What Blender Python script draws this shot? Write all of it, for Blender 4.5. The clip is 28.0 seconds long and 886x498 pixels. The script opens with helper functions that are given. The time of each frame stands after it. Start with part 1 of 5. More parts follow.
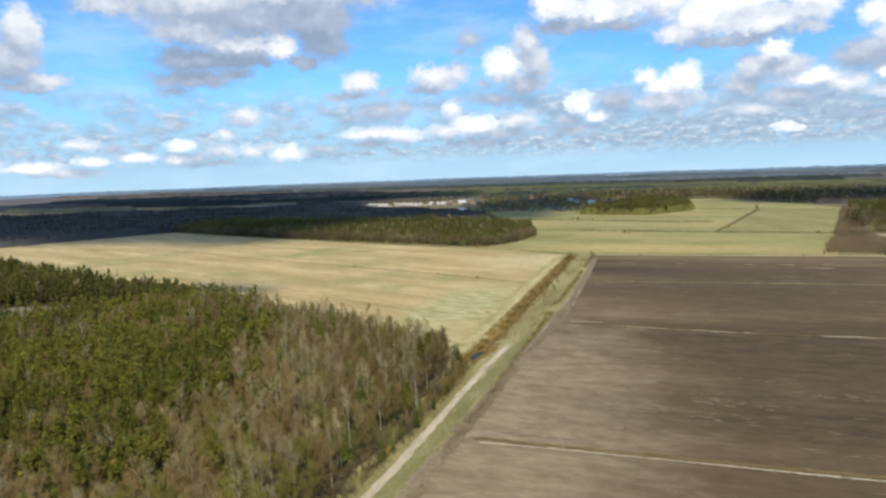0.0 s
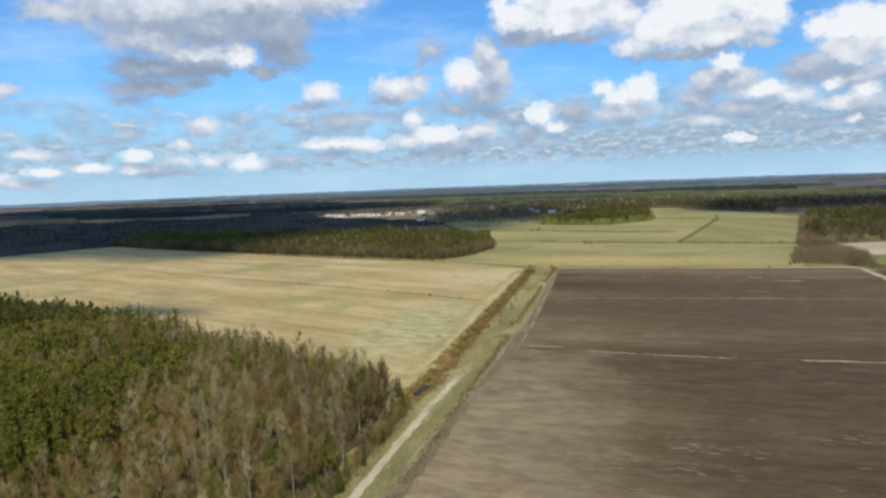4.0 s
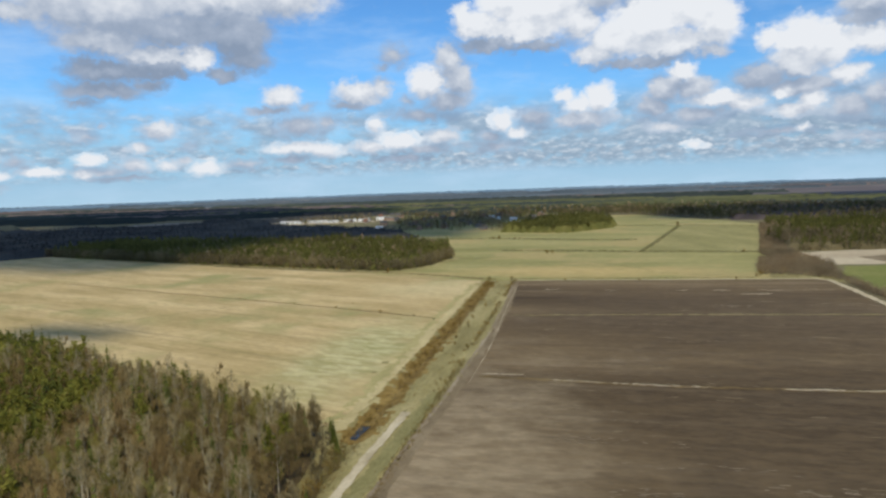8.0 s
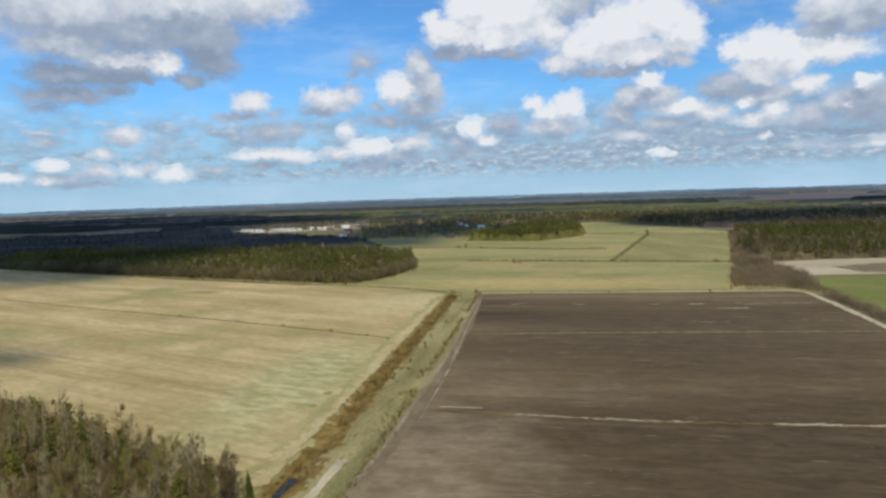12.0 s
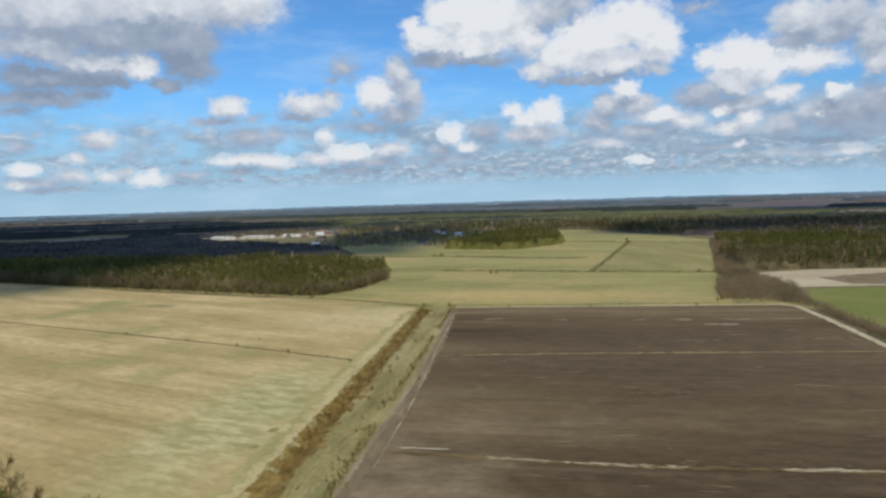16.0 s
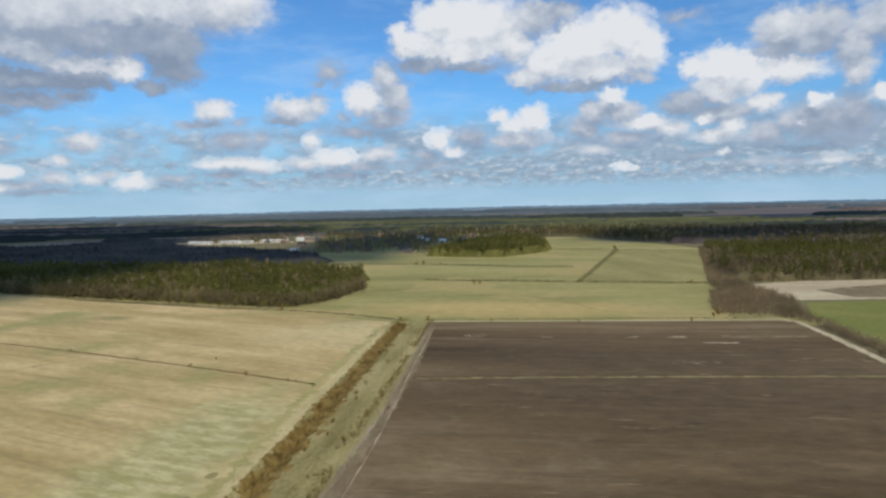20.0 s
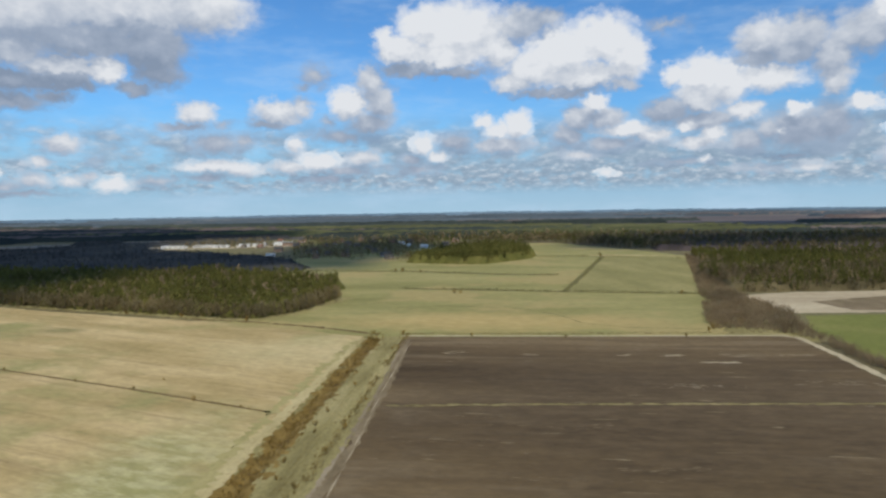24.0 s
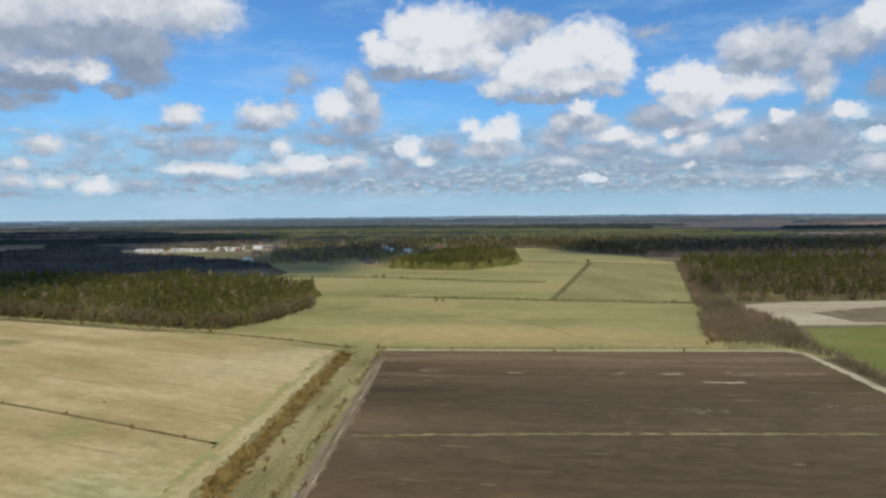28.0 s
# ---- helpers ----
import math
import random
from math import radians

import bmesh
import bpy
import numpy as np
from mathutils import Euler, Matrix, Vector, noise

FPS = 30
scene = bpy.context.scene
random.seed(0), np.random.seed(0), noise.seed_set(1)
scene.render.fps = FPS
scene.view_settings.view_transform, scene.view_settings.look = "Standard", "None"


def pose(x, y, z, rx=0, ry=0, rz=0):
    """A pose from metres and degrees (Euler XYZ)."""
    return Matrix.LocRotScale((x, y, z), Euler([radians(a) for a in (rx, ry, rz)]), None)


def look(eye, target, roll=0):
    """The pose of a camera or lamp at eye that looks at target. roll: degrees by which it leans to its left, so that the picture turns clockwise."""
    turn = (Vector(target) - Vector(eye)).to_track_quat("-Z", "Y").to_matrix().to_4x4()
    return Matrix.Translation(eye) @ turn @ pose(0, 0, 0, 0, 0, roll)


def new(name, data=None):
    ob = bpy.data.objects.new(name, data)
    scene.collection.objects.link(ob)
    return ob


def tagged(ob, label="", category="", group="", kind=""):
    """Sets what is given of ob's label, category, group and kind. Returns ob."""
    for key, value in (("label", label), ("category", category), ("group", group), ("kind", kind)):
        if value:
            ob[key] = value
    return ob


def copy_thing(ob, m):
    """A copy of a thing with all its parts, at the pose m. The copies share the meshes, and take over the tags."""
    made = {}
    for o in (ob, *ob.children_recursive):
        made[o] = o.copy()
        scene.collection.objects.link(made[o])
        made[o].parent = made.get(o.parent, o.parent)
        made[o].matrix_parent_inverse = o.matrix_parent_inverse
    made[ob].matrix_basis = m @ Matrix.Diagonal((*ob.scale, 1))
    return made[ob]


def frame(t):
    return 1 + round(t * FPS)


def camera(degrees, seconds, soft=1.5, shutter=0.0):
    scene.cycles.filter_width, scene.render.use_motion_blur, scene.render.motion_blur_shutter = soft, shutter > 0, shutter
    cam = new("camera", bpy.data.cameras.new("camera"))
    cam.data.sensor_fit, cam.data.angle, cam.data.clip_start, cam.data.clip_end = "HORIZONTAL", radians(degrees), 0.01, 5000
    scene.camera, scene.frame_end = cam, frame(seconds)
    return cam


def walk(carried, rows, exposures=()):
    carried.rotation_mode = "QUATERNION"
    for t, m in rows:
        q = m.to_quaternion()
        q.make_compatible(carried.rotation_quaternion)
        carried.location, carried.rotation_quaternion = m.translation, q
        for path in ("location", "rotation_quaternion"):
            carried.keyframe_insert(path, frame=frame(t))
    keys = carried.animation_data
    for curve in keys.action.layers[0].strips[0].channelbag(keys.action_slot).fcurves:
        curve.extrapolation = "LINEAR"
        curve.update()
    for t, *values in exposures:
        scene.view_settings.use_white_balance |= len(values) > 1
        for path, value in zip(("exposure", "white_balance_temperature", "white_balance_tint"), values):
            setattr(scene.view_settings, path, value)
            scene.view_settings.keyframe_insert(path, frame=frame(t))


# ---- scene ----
cam = camera(68.18, 28.0, soft=2.5)
PATH = [
    (0, look((13.29, 74.77, 69.81), (-335.5, 1004.6, -47.7), -2.06)),
    (0.5, look((12.97, 79.32, 69.24), (-331.6, 1011.2, -44.3), -2.16)),
    (1, look((12.81, 83.95, 68.81), (-326.2, 1018.2, -41.9), -2.22)),
    (1.5, look((12.51, 88.59, 68.40), (-320.3, 1025.3, -41.0), -2.24)),
    (2, look((11.80, 92.89, 68.15), (-314.0, 1032.1, -40.2), -2.25)),
    (2.5, look((11.27, 96.57, 67.99), (-306.4, 1038.7, -39.3), -2.23)),
    (3, look((10.18, 99.94, 68.21), (-299.1, 1045.0, -37.7), -2.20)),
    (3.5, look((9.94, 103.36, 68.64), (-292.0, 1050.9, -36.4), -2.18)),
    (5.5, look((8.88, 117.31, 69.21), (-265.9, 1073.4, -32.7), -2.13)),
    (6, look((8.56, 120.86, 69.47), (-259.4, 1079.0, -31.7), -2.13)),
    (6.5, look((8.27, 124.35, 69.69), (-252.9, 1084.4, -30.5), -2.12)),
    (7, look((7.92, 128.00, 69.93), (-246.6, 1090.0, -29.3), -2.09)),
    (7.5, look((7.70, 131.80, 70.03), (-239.5, 1095.7, -28.8), -2.06)),
    (8, look((7.44, 135.73, 70.12), (-232.8, 1101.4, -28.3), -2.03)),
    (8.5, look((7.27, 139.65, 70.18), (-225.7, 1107.3, -27.2), -2.07)),
    (9, look((7.24, 143.44, 70.18), (-219.0, 1112.7, -26.3), -2.09)),
    (9.5, look((7.33, 147.33, 70.14), (-213.0, 1118.1, -25.3), -2.07)),
    (10, look((7.34, 150.98, 70.20), (-207.7, 1123.0, -24.3), -2.05)),
    (10.5, look((7.72, 154.60, 70.20), (-202.4, 1127.8, -23.0), -2.02)),
    (11, look((7.80, 158.24, 70.05), (-197.7, 1132.6, -21.8), -2.00)),
    (11.5, look((7.79, 161.82, 69.97), (-193.1, 1137.2, -20.7), -1.97)),
    (12, look((7.79, 165.39, 70.01), (-188.8, 1141.8, -19.4), -1.94)),
    (12.5, look((7.82, 168.82, 70.04), (-184.3, 1146.2, -18.4), -1.94)),
    (13, look((7.86, 172.07, 70.16), (-180.0, 1150.4, -17.0), -1.91)),
    (13.5, look((7.77, 175.27, 70.33), (-176.3, 1154.4, -15.8), -1.87)),
    (15.5, look((7.69, 189.58, 70.41), (-161.5, 1171.8, -11.4), -1.76)),
    (16, look((7.62, 193.12, 70.48), (-158.1, 1176.0, -10.6), -1.75)),
    (16.5, look((7.61, 196.68, 70.40), (-154.9, 1180.2, -9.4), -1.73)),
    (17, look((7.67, 200.43, 70.20), (-151.9, 1184.5, -7.9), -1.68)),
    (17.5, look((7.50, 204.14, 70.43), (-149.1, 1188.7, -7.6), -1.60)),
    (18, look((7.43, 207.66, 70.56), (-146.7, 1192.7, -6.6), -1.54)),
    (18.5, look((7.39, 210.98, 70.48), (-144.5, 1196.4, -5.6), -1.49)),
    (19, look((7.46, 214.29, 70.65), (-142.3, 1200.1, -4.6), -1.43)),
    (19.5, look((7.35, 217.82, 70.75), (-139.9, 1204.1, -3.6), -1.40)),
    (20, look((7.61, 221.64, 70.80), (-137.1, 1208.4, -3.0), -1.35)),
    (20.5, look((7.65, 225.40, 70.91), (-134.4, 1212.6, -2.0), -1.29)),
    (21, look((7.54, 228.97, 70.94), (-131.4, 1216.6, -1.1), -1.24)),
    (21.5, look((7.39, 232.66, 70.76), (-128.4, 1220.9, 0.2), -1.20)),
    (23.5, look((7.08, 246.84, 70.71), (-116.2, 1236.9, 3.2), -1.00)),
    (24, look((7.30, 250.08, 70.92), (-113.0, 1240.5, 3.6), -0.95)),
    (24.5, look((7.35, 253.38, 70.97), (-109.8, 1244.2, 4.1), -0.90)),
    (25, look((7.20, 256.96, 70.93), (-107.2, 1248.2, 5.0), -0.84)),
    (25.5, look((7.20, 260.53, 70.90), (-104.5, 1252.1, 5.5), -0.77)),
    (26, look((7.19, 264.00, 70.94), (-101.9, 1255.9, 6.0), -0.69)),
    (26.5, look((7.16, 267.60, 70.95), (-99.0, 1259.9, 6.5), -0.62)),
    (27, look((7.21, 271.19, 70.89), (-96.2, 1263.8, 6.9), -0.57)),
    (27.5, look((7.41, 274.65, 70.80), (-94.1, 1267.5, 7.4), -0.55)),
    (28, look((7.69, 277.98, 70.29), (-91.7, 1271.1, 9.1), -0.56)),
]
walk(cam, PATH, exposures=[(0, 0.42), (1, 0.33), (3, 0.24), (8, 0.12), (13, 0.07), (18, 0.02), (28, 0.0)])

# ---- world, sun and exposure ----
SUN_AZ, SUN_EL = radians(152), radians(43)   # compass-like: from +y towards +x
SUN_DIR = Vector((math.sin(SUN_AZ) * math.cos(SUN_EL), math.cos(SUN_AZ) * math.cos(SUN_EL), math.sin(SUN_EL)))
scene.view_settings.exposure = 0.0

sun = new("sun", bpy.data.lights.new("sun", "SUN"))
sun.data.energy, sun.data.angle, sun.data.color = 3.45, radians(0.53), (1.0, 0.925, 0.74)
sun.matrix_world = look(SUN_DIR * 300, (0, 0, 0))


class Nodes:
    """Short calls for wiring a node tree."""

    def __init__(self, tree):
        self.tree = tree
        tree.nodes.clear()

    def add(self, kind, **sets):
        node = self.tree.nodes.new(kind)
        for key, value in sets.items():
            if key == "operation":
                node.operation = value
            elif key == "blend":
                node.blend_type = value
            elif key == "data":
                node.data_type = value
            elif key == "vector_type":
                node.vector_type = value
        return node

    def put(self, socket, value):
        if isinstance(value, bpy.types.NodeSocket):
            self.tree.links.new(value, socket)
        else:
            socket.default_value = value

    def math(self, op, a, b=0.0, c=0.0, clamp=False):
        node = self.add("ShaderNodeMath", operation=op)
        node.use_clamp = clamp
        for k, v in enumerate((a, b, c)):
            self.put(node.inputs[k], v)
        return node.outputs[0]

    def vmath(self, op, a, b=(0, 0, 0)):
        node = self.add("ShaderNodeVectorMath", operation=op)
        self.put(node.inputs[0], a)
        self.put(node.inputs[1], b)
        return node.outputs[0]

    def scaled(self, a, s):
        node = self.add("ShaderNodeVectorMath", operation="SCALE")
        self.put(node.inputs[0], a)
        self.put(node.inputs["Scale"], s)
        return node.outputs[0]

    def xyz(self, x, y, z):
        node = self.add("ShaderNodeCombineXYZ")
        for k, v in enumerate((x, y, z)):
            self.put(node.inputs[k], v)
        return node.outputs[0]

    def split(self, v):
        node = self.add("ShaderNodeSeparateXYZ")
        self.put(node.inputs[0], v)
        return node.outputs

    def noise(self, v, scale, detail=4.0, rough=0.5, colour=False):
        node = self.add("ShaderNodeTexNoise")
        self.put(node.inputs["Vector"], v)
        node.inputs["Scale"].default_value = scale
        node.inputs["Detail"].default_value = detail
        node.inputs["Roughness"].default_value = rough
        return node.outputs["Color" if colour else "Fac"]

    def smooth(self, v, low, high, to0=0.0, to1=1.0):
        node = self.add("ShaderNodeMapRange")
        node.interpolation_type = "SMOOTHSTEP"
        for name, value in (("Value", v), ("From Min", low), ("From Max", high), ("To Min", to0), ("To Max", to1)):
            self.put(node.inputs[name], value)
        return node.outputs[0]

    def ramp(self, fac, stops):
        node = self.add("ShaderNodeValToRGB")
        ramp = node.color_ramp
        while len(ramp.elements) < len(stops):
            ramp.elements.new(0.5)
        for e, (at, c) in zip(ramp.elements, stops):
            e.position, e.color = at, (*c, 1)
        self.put(node.inputs[0], fac)
        return node.outputs[0]

    def mix(self, fac, a, b, blend="MIX"):
        node = self.add("ShaderNodeMix", data="RGBA", blend=blend)
        self.put(node.inputs[0], fac)
        self.put(node.inputs[6], a if isinstance(a, bpy.types.NodeSocket) else (*a, 1))
        self.put(node.inputs[7], b if isinstance(b, bpy.types.NodeSocket) else (*b, 1))
        return node.outputs[2]


# Cumulus heads: azimuth from +y towards +x, elevation, half width, half height, in degrees, how dense they are, and how white
HIGH_LEFT_HEAP = [
    (-40.1, 14.2, 7.1, 2.7, 1, 0.72), (-32.9, 15.1, 7.2, 2.4, 1, 0.75), (-26.5, 15.7, 4.2, 2.1, 1, 0.75), (-35.0, 12.6, 5.1, 1.3, 1, 0.35), (-30.2, 12.6, 2.7, 2.1, 1, 0.4),
    (-29.8, 10.8, 2.1, 1.6, 0.8, 0.35), (-40.3, 11.7, 3.5, 1.2, 1, 0.6), (-36.3, 10.6, 3.5, 1.1, 1, 0.75), (-33.6, 10.8, 1.7, 1.1, 1, 1), (-40.1, 9.5, 3.2, 1.0, 1, 0.25),
    (-36.7, 9.6, 2.7, 0.7, 1, 0.3), (-31.8, 9.4, 1.7, 0.7, 0.8, 0.3), (-40.5, 8.0, 3.9, 0.9, 0.8, 0.4), (-37.2, 8.5, 1.8, 0.7, 0.7, 0.45), (-42.0, 7.0, 1.7, 0.6, 0.6, 0.4),
]
LEFT_SCRAPS = [
    (-27.2, 7.7, 1.6, 1.0, 0.9, 0.72), (-28.1, 6.6, 2.5, 0.5, 0.7, 0.42), (-25.2, 6.8, 1.3, 0.6, 0.5, 0.35), (-36.8, 5.1, 1.6, 0.8, 0.85, 0.55), (-38.4, 3.7, 1.2, 0.5, 0.7, 0.55),
    (-41.8, 4.4, 1.5, 0.7, 0.6, 0.4), (-40.9, 5.5, 0.7, 0.4, 0.5, 0.4), (-34.8, 3.8, 1.1, 0.5, 0.45, 0.35), (-17.6, 10.9, 1.6, 1.2, 0.62, 0.35), (-18.6, 10.0, 1.1, 0.6, 0.5, 0.35),
]
MIDDLE_LEFT_HEADS = [
    (-20.8, 7.9, 2.4, 1.1, 0.92, 0.66), (-18.7, 8.3, 1.1, 1.0, 0.7, 0.6), (-21.6, 6.9, 2.0, 0.6, 0.7, 0.4), (-12.9, 10.4, 1.4, 1.4, 0.9, 0.5), (-14.8, 8.7, 1.7, 1.5, 1, 0.88),
    (-12.2, 8.8, 1.5, 1.9, 0.9, 0.55), (-13.0, 7.0, 2.4, 1.2, 0.8, 0.4), (-16.6, 7.2, 1.3, 1.0, 0.5, 0.4), (-15.4, 6.0, 3.7, 0.9, 0.6, 0.3), (-25.8, 5.2, 2.5, 1.1, 0.7, 0.4),
    (-23.5, 5.6, 1.4, 0.9, 0.6, 0.4), (-25.9, 3.5, 3.1, 0.6, 0.9, 0.72), (-23.8, 3.2, 1.7, 0.8, 0.85, 0.82), (-26.4, 2.6, 3.1, 0.5, 0.6, 0.4),
]
MIDDLE_LOW_HEADS = [
    (-19.3, 5.3, 0.9, 0.9, 0.85, 0.78), (-17.4, 3.8, 2.1, 0.8, 1, 0.98), (-19.9, 3.4, 2.2, 0.6, 0.8, 0.6), (-17.0, 2.4, 2.4, 0.4, 0.7, 0.3), (-13.6, 4.1, 1.9, 0.8, 0.8, 0.6),
    (-15.1, 3.1, 2.8, 0.6, 0.7, 0.4), (-8.4, 5.3, 1.2, 1.0, 1, 1), (-7.2, 4.2, 1.1, 0.5, 0.85, 0.8), (-9.4, 4.0, 1.4, 0.7, 0.7, 0.35), (-9.2, 3.2, 2.8, 0.8, 0.6, 0.42),
]
HIGH_MIDDLE_HEAP = [
    (-5.0, 14.5, 5.0, 2.6, 1, 1), (-7.9, 15.0, 2.8, 1.8, 1, 0.95), (-10.3, 13.1, 2.2, 1.4, 1, 0.85), (-11.5, 13.8, 1.2, 1.1, 0.9, 0.85), (-6.5, 12.7, 4.2, 1.3, 1, 0.82),
    (-9.4, 11.5, 2.8, 0.7, 0.9, 0.35), (-5.5, 11.3, 3.2, 0.6, 0.8, 0.35), (-2.1, 13.0, 2.1, 1.7, 1, 0.8), (-0.2, 14.9, 3.1, 1.6, 0.9, 0.3), (2.1, 15.1, 1.8, 1.0, 0.8, 0.3),
]
HIGH_MIDDLE_TWIN = [
    (3.5, 12.6, 3.6, 2.3, 1, 1), (6.7, 13.4, 3.0, 2.1, 1, 0.95), (8.9, 11.7, 1.7, 2.1, 1, 0.9), (0.9, 11.2, 2.7, 1.7, 1, 0.85), (-0.8, 10.2, 2.0, 0.9, 1, 0.7),
    (5.3, 10.5, 4.4, 1.2, 1, 0.7), (3.0, 9.3, 4.0, 0.5, 0.9, 0.35), (8.4, 9.6, 1.7, 0.6, 0.8, 0.5), (11.9, 14.0, 2.3, 0.7, 0.5, 0.35),
]
MIDDLE_RIGHT_HEADS = [
    (-2.0, 6.3, 1.3, 0.9, 0.9, 0.9), (-0.3, 6.7, 1.3, 1.4, 1, 0.97), (-3.2, 7.1, 1.1, 0.8, 0.8, 0.8), (-1.8, 5.1, 2.8, 0.8, 0.9, 0.55), (-5.7, 5.3, 2.5, 1.1, 0.7, 0.35),
    (6.2, 8.2, 1.3, 0.8, 1, 1), (5.0, 7.1, 1.7, 1.3, 0.95, 0.5), (3.9, 5.8, 1.5, 1.3, 0.8, 0.45), (7.1, 7.0, 1.7, 1.1, 0.9, 0.5), (8.9, 6.0, 2.6, 0.7, 0.95, 0.85),
    (10.6, 5.4, 2.1, 0.6, 0.9, 0.7), (7.5, 4.9, 2.6, 0.8, 0.8, 0.45),
]
RIGHT_HEAP = [
    (14.8, 9.9, 2.4, 1.7, 1, 1), (12.5, 10.1, 1.1, 1.0, 0.9, 0.85), (16.4, 9.3, 1.9, 2.0, 1, 0.9), (14.4, 8.2, 2.4, 1.2, 1, 0.75), (11.9, 7.3, 2.0, 1.1, 0.9, 0.32),
    (14.8, 6.4, 3.2, 1.0, 0.9, 0.45), (19.5, 9.3, 2.8, 1.1, 1, 0.85), (17.6, 7.0, 1.6, 0.8, 0.9, 0.8), (13.4, 5.9, 0.7, 0.4, 1, 1), (15.4, 5.3, 1.1, 0.7, 1, 0.95),
    (14.4, 4.7, 2.4, 0.6, 0.9, 0.68),
]
HIGH_RIGHT_HEAP = [
    (19.1, 12.2, 2.2, 1.8, 1, 0.6), (21.6, 12.2, 2.1, 1.6, 1, 0.45), (18.7, 10.8, 1.8, 0.9, 0.9, 0.4), (23.7, 10.7, 1.7, 2.2, 0.9, 0.55), (20.9, 11.1, 2.1, 1.1, 0.9, 0.5),
    (21.4, 6.9, 0.8, 0.5, 0.95, 1), (23.8, 8.8, 1.3, 1.3, 0.9, 0.7), (21.7, 5.4, 3.4, 1.9, 0.8, 0.4), (19.5, 5.4, 1.4, 1.0, 0.85, 0.5), (23.8, 5.6, 1.7, 2.2, 0.8, 0.4),
    (20.3, 5.3, 0.5, 0.3, 0.9, 1), (18.0, 4.7, 1.9, 1.2, 0.8, 0.45),
]
LOW_RIGHT_HEADS = [
    (7.1, 2.5, 1.1, 0.4, 0.7, 0.85), (5.0, 4.0, 1.8, 0.5, 0.8, 0.6), (14.8, 3.4, 0.6, 0.3, 0.8, 0.85), (18.8, 2.5, 2.1, 0.5, 0.6, 0.5), (22.5, 2.5, 1.7, 0.5, 0.7, 0.62),
    (13.2, 3.2, 3.2, 0.4, 0.6, 0.25), (20.7, 3.4, 2.1, 0.3, 0.7, 0.12),
]
LOW_LEFT_ROW = [
    (-41.9, 2.8, 1.3, 0.5, 0.82, 0.95), (-42.3, 1.7, 1.1, 0.5, 0.76, 0.8), (-38.7, 2.3, 1.4, 0.7, 0.75, 0.6), (-36.4, 2.3, 1.1, 0.6, 0.66, 0.72), (-33.5, 2.0, 1.6, 0.7, 0.78, 0.9),
    (-35.2, 2.7, 1.0, 0.4, 0.7, 0.6), (-30.7, 2.2, 2.5, 0.6, 0.6, 0.4), (-40.9, 1.9, 2.8, 0.6, 0.6, 0.4), (-39.9, 1.3, 4.0, 0.3, 0.6, 0.35),
]
FAR_LEFT_HEADS = [
    (-52.1, 10.9, 1.5, 1.8, 1, 0.7), (-52.9, 9.0, 2.0, 1.5, 1, 0.55), (-51.0, 7.7, 2.0, 0.7, 0.9, 0.6), (-52.1, 7.2, 2.3, 0.5, 0.8, 0.45), (-45.7, 13.3, 3.3, 0.9, 0.9, 0.6),
    (-52.9, 2.4, 1.0, 0.5, 0.6, 0.4), (-48.9, 2.9, 1.4, 0.5, 0.7, 0.6), (-46.6, 2.6, 1.1, 0.7, 0.6, 0.4), (-48.2, 1.7, 1.4, 0.4, 0.8, 0.9), (-52.3, 1.2, 2.3, 0.5, 0.82, 0.85),
    (-50.2, 0.8, 3.1, 0.4, 0.7, 0.5), (-45.1, 1.9, 1.8, 0.4, 0.85, 0.78), (-55.0, 8.1, 1.9, 2.3, 0.9, 0.5), (-55.9, 1.7, 2.2, 0.5, 0.8, 0.7),
]
FAR_RIGHT_HEADS = [
    (25.7, 12.0, 2.8, 1.8, 0.9, 0.5), (27.4, 13.2, 1.6, 1.4, 1, 0.8), (25.8, 7.0, 1.4, 0.7, 0.9, 0.88), (27.9, 5.0, 1.2, 0.5, 0.8, 0.85), (27.8, 3.0, 1.3, 0.8, 0.8, 0.5),
    (27.9, 8.6, 1.3, 1.4, 0.6, 0.3), (30.4, 10.5, 1.9, 2.3, 0.9, 0.5), (30.9, 5.5, 1.9, 1.5, 0.8, 0.5),
]
CUMULUS = HIGH_LEFT_HEAP + LEFT_SCRAPS + MIDDLE_LEFT_HEADS + MIDDLE_LOW_HEADS + HIGH_MIDDLE_HEAP + HIGH_MIDDLE_TWIN + MIDDLE_RIGHT_HEADS + RIGHT_HEAP + HIGH_RIGHT_HEAP + LOW_RIGHT_HEADS + LOW_LEFT_ROW + FAR_LEFT_HEADS + FAR_RIGHT_HEADS


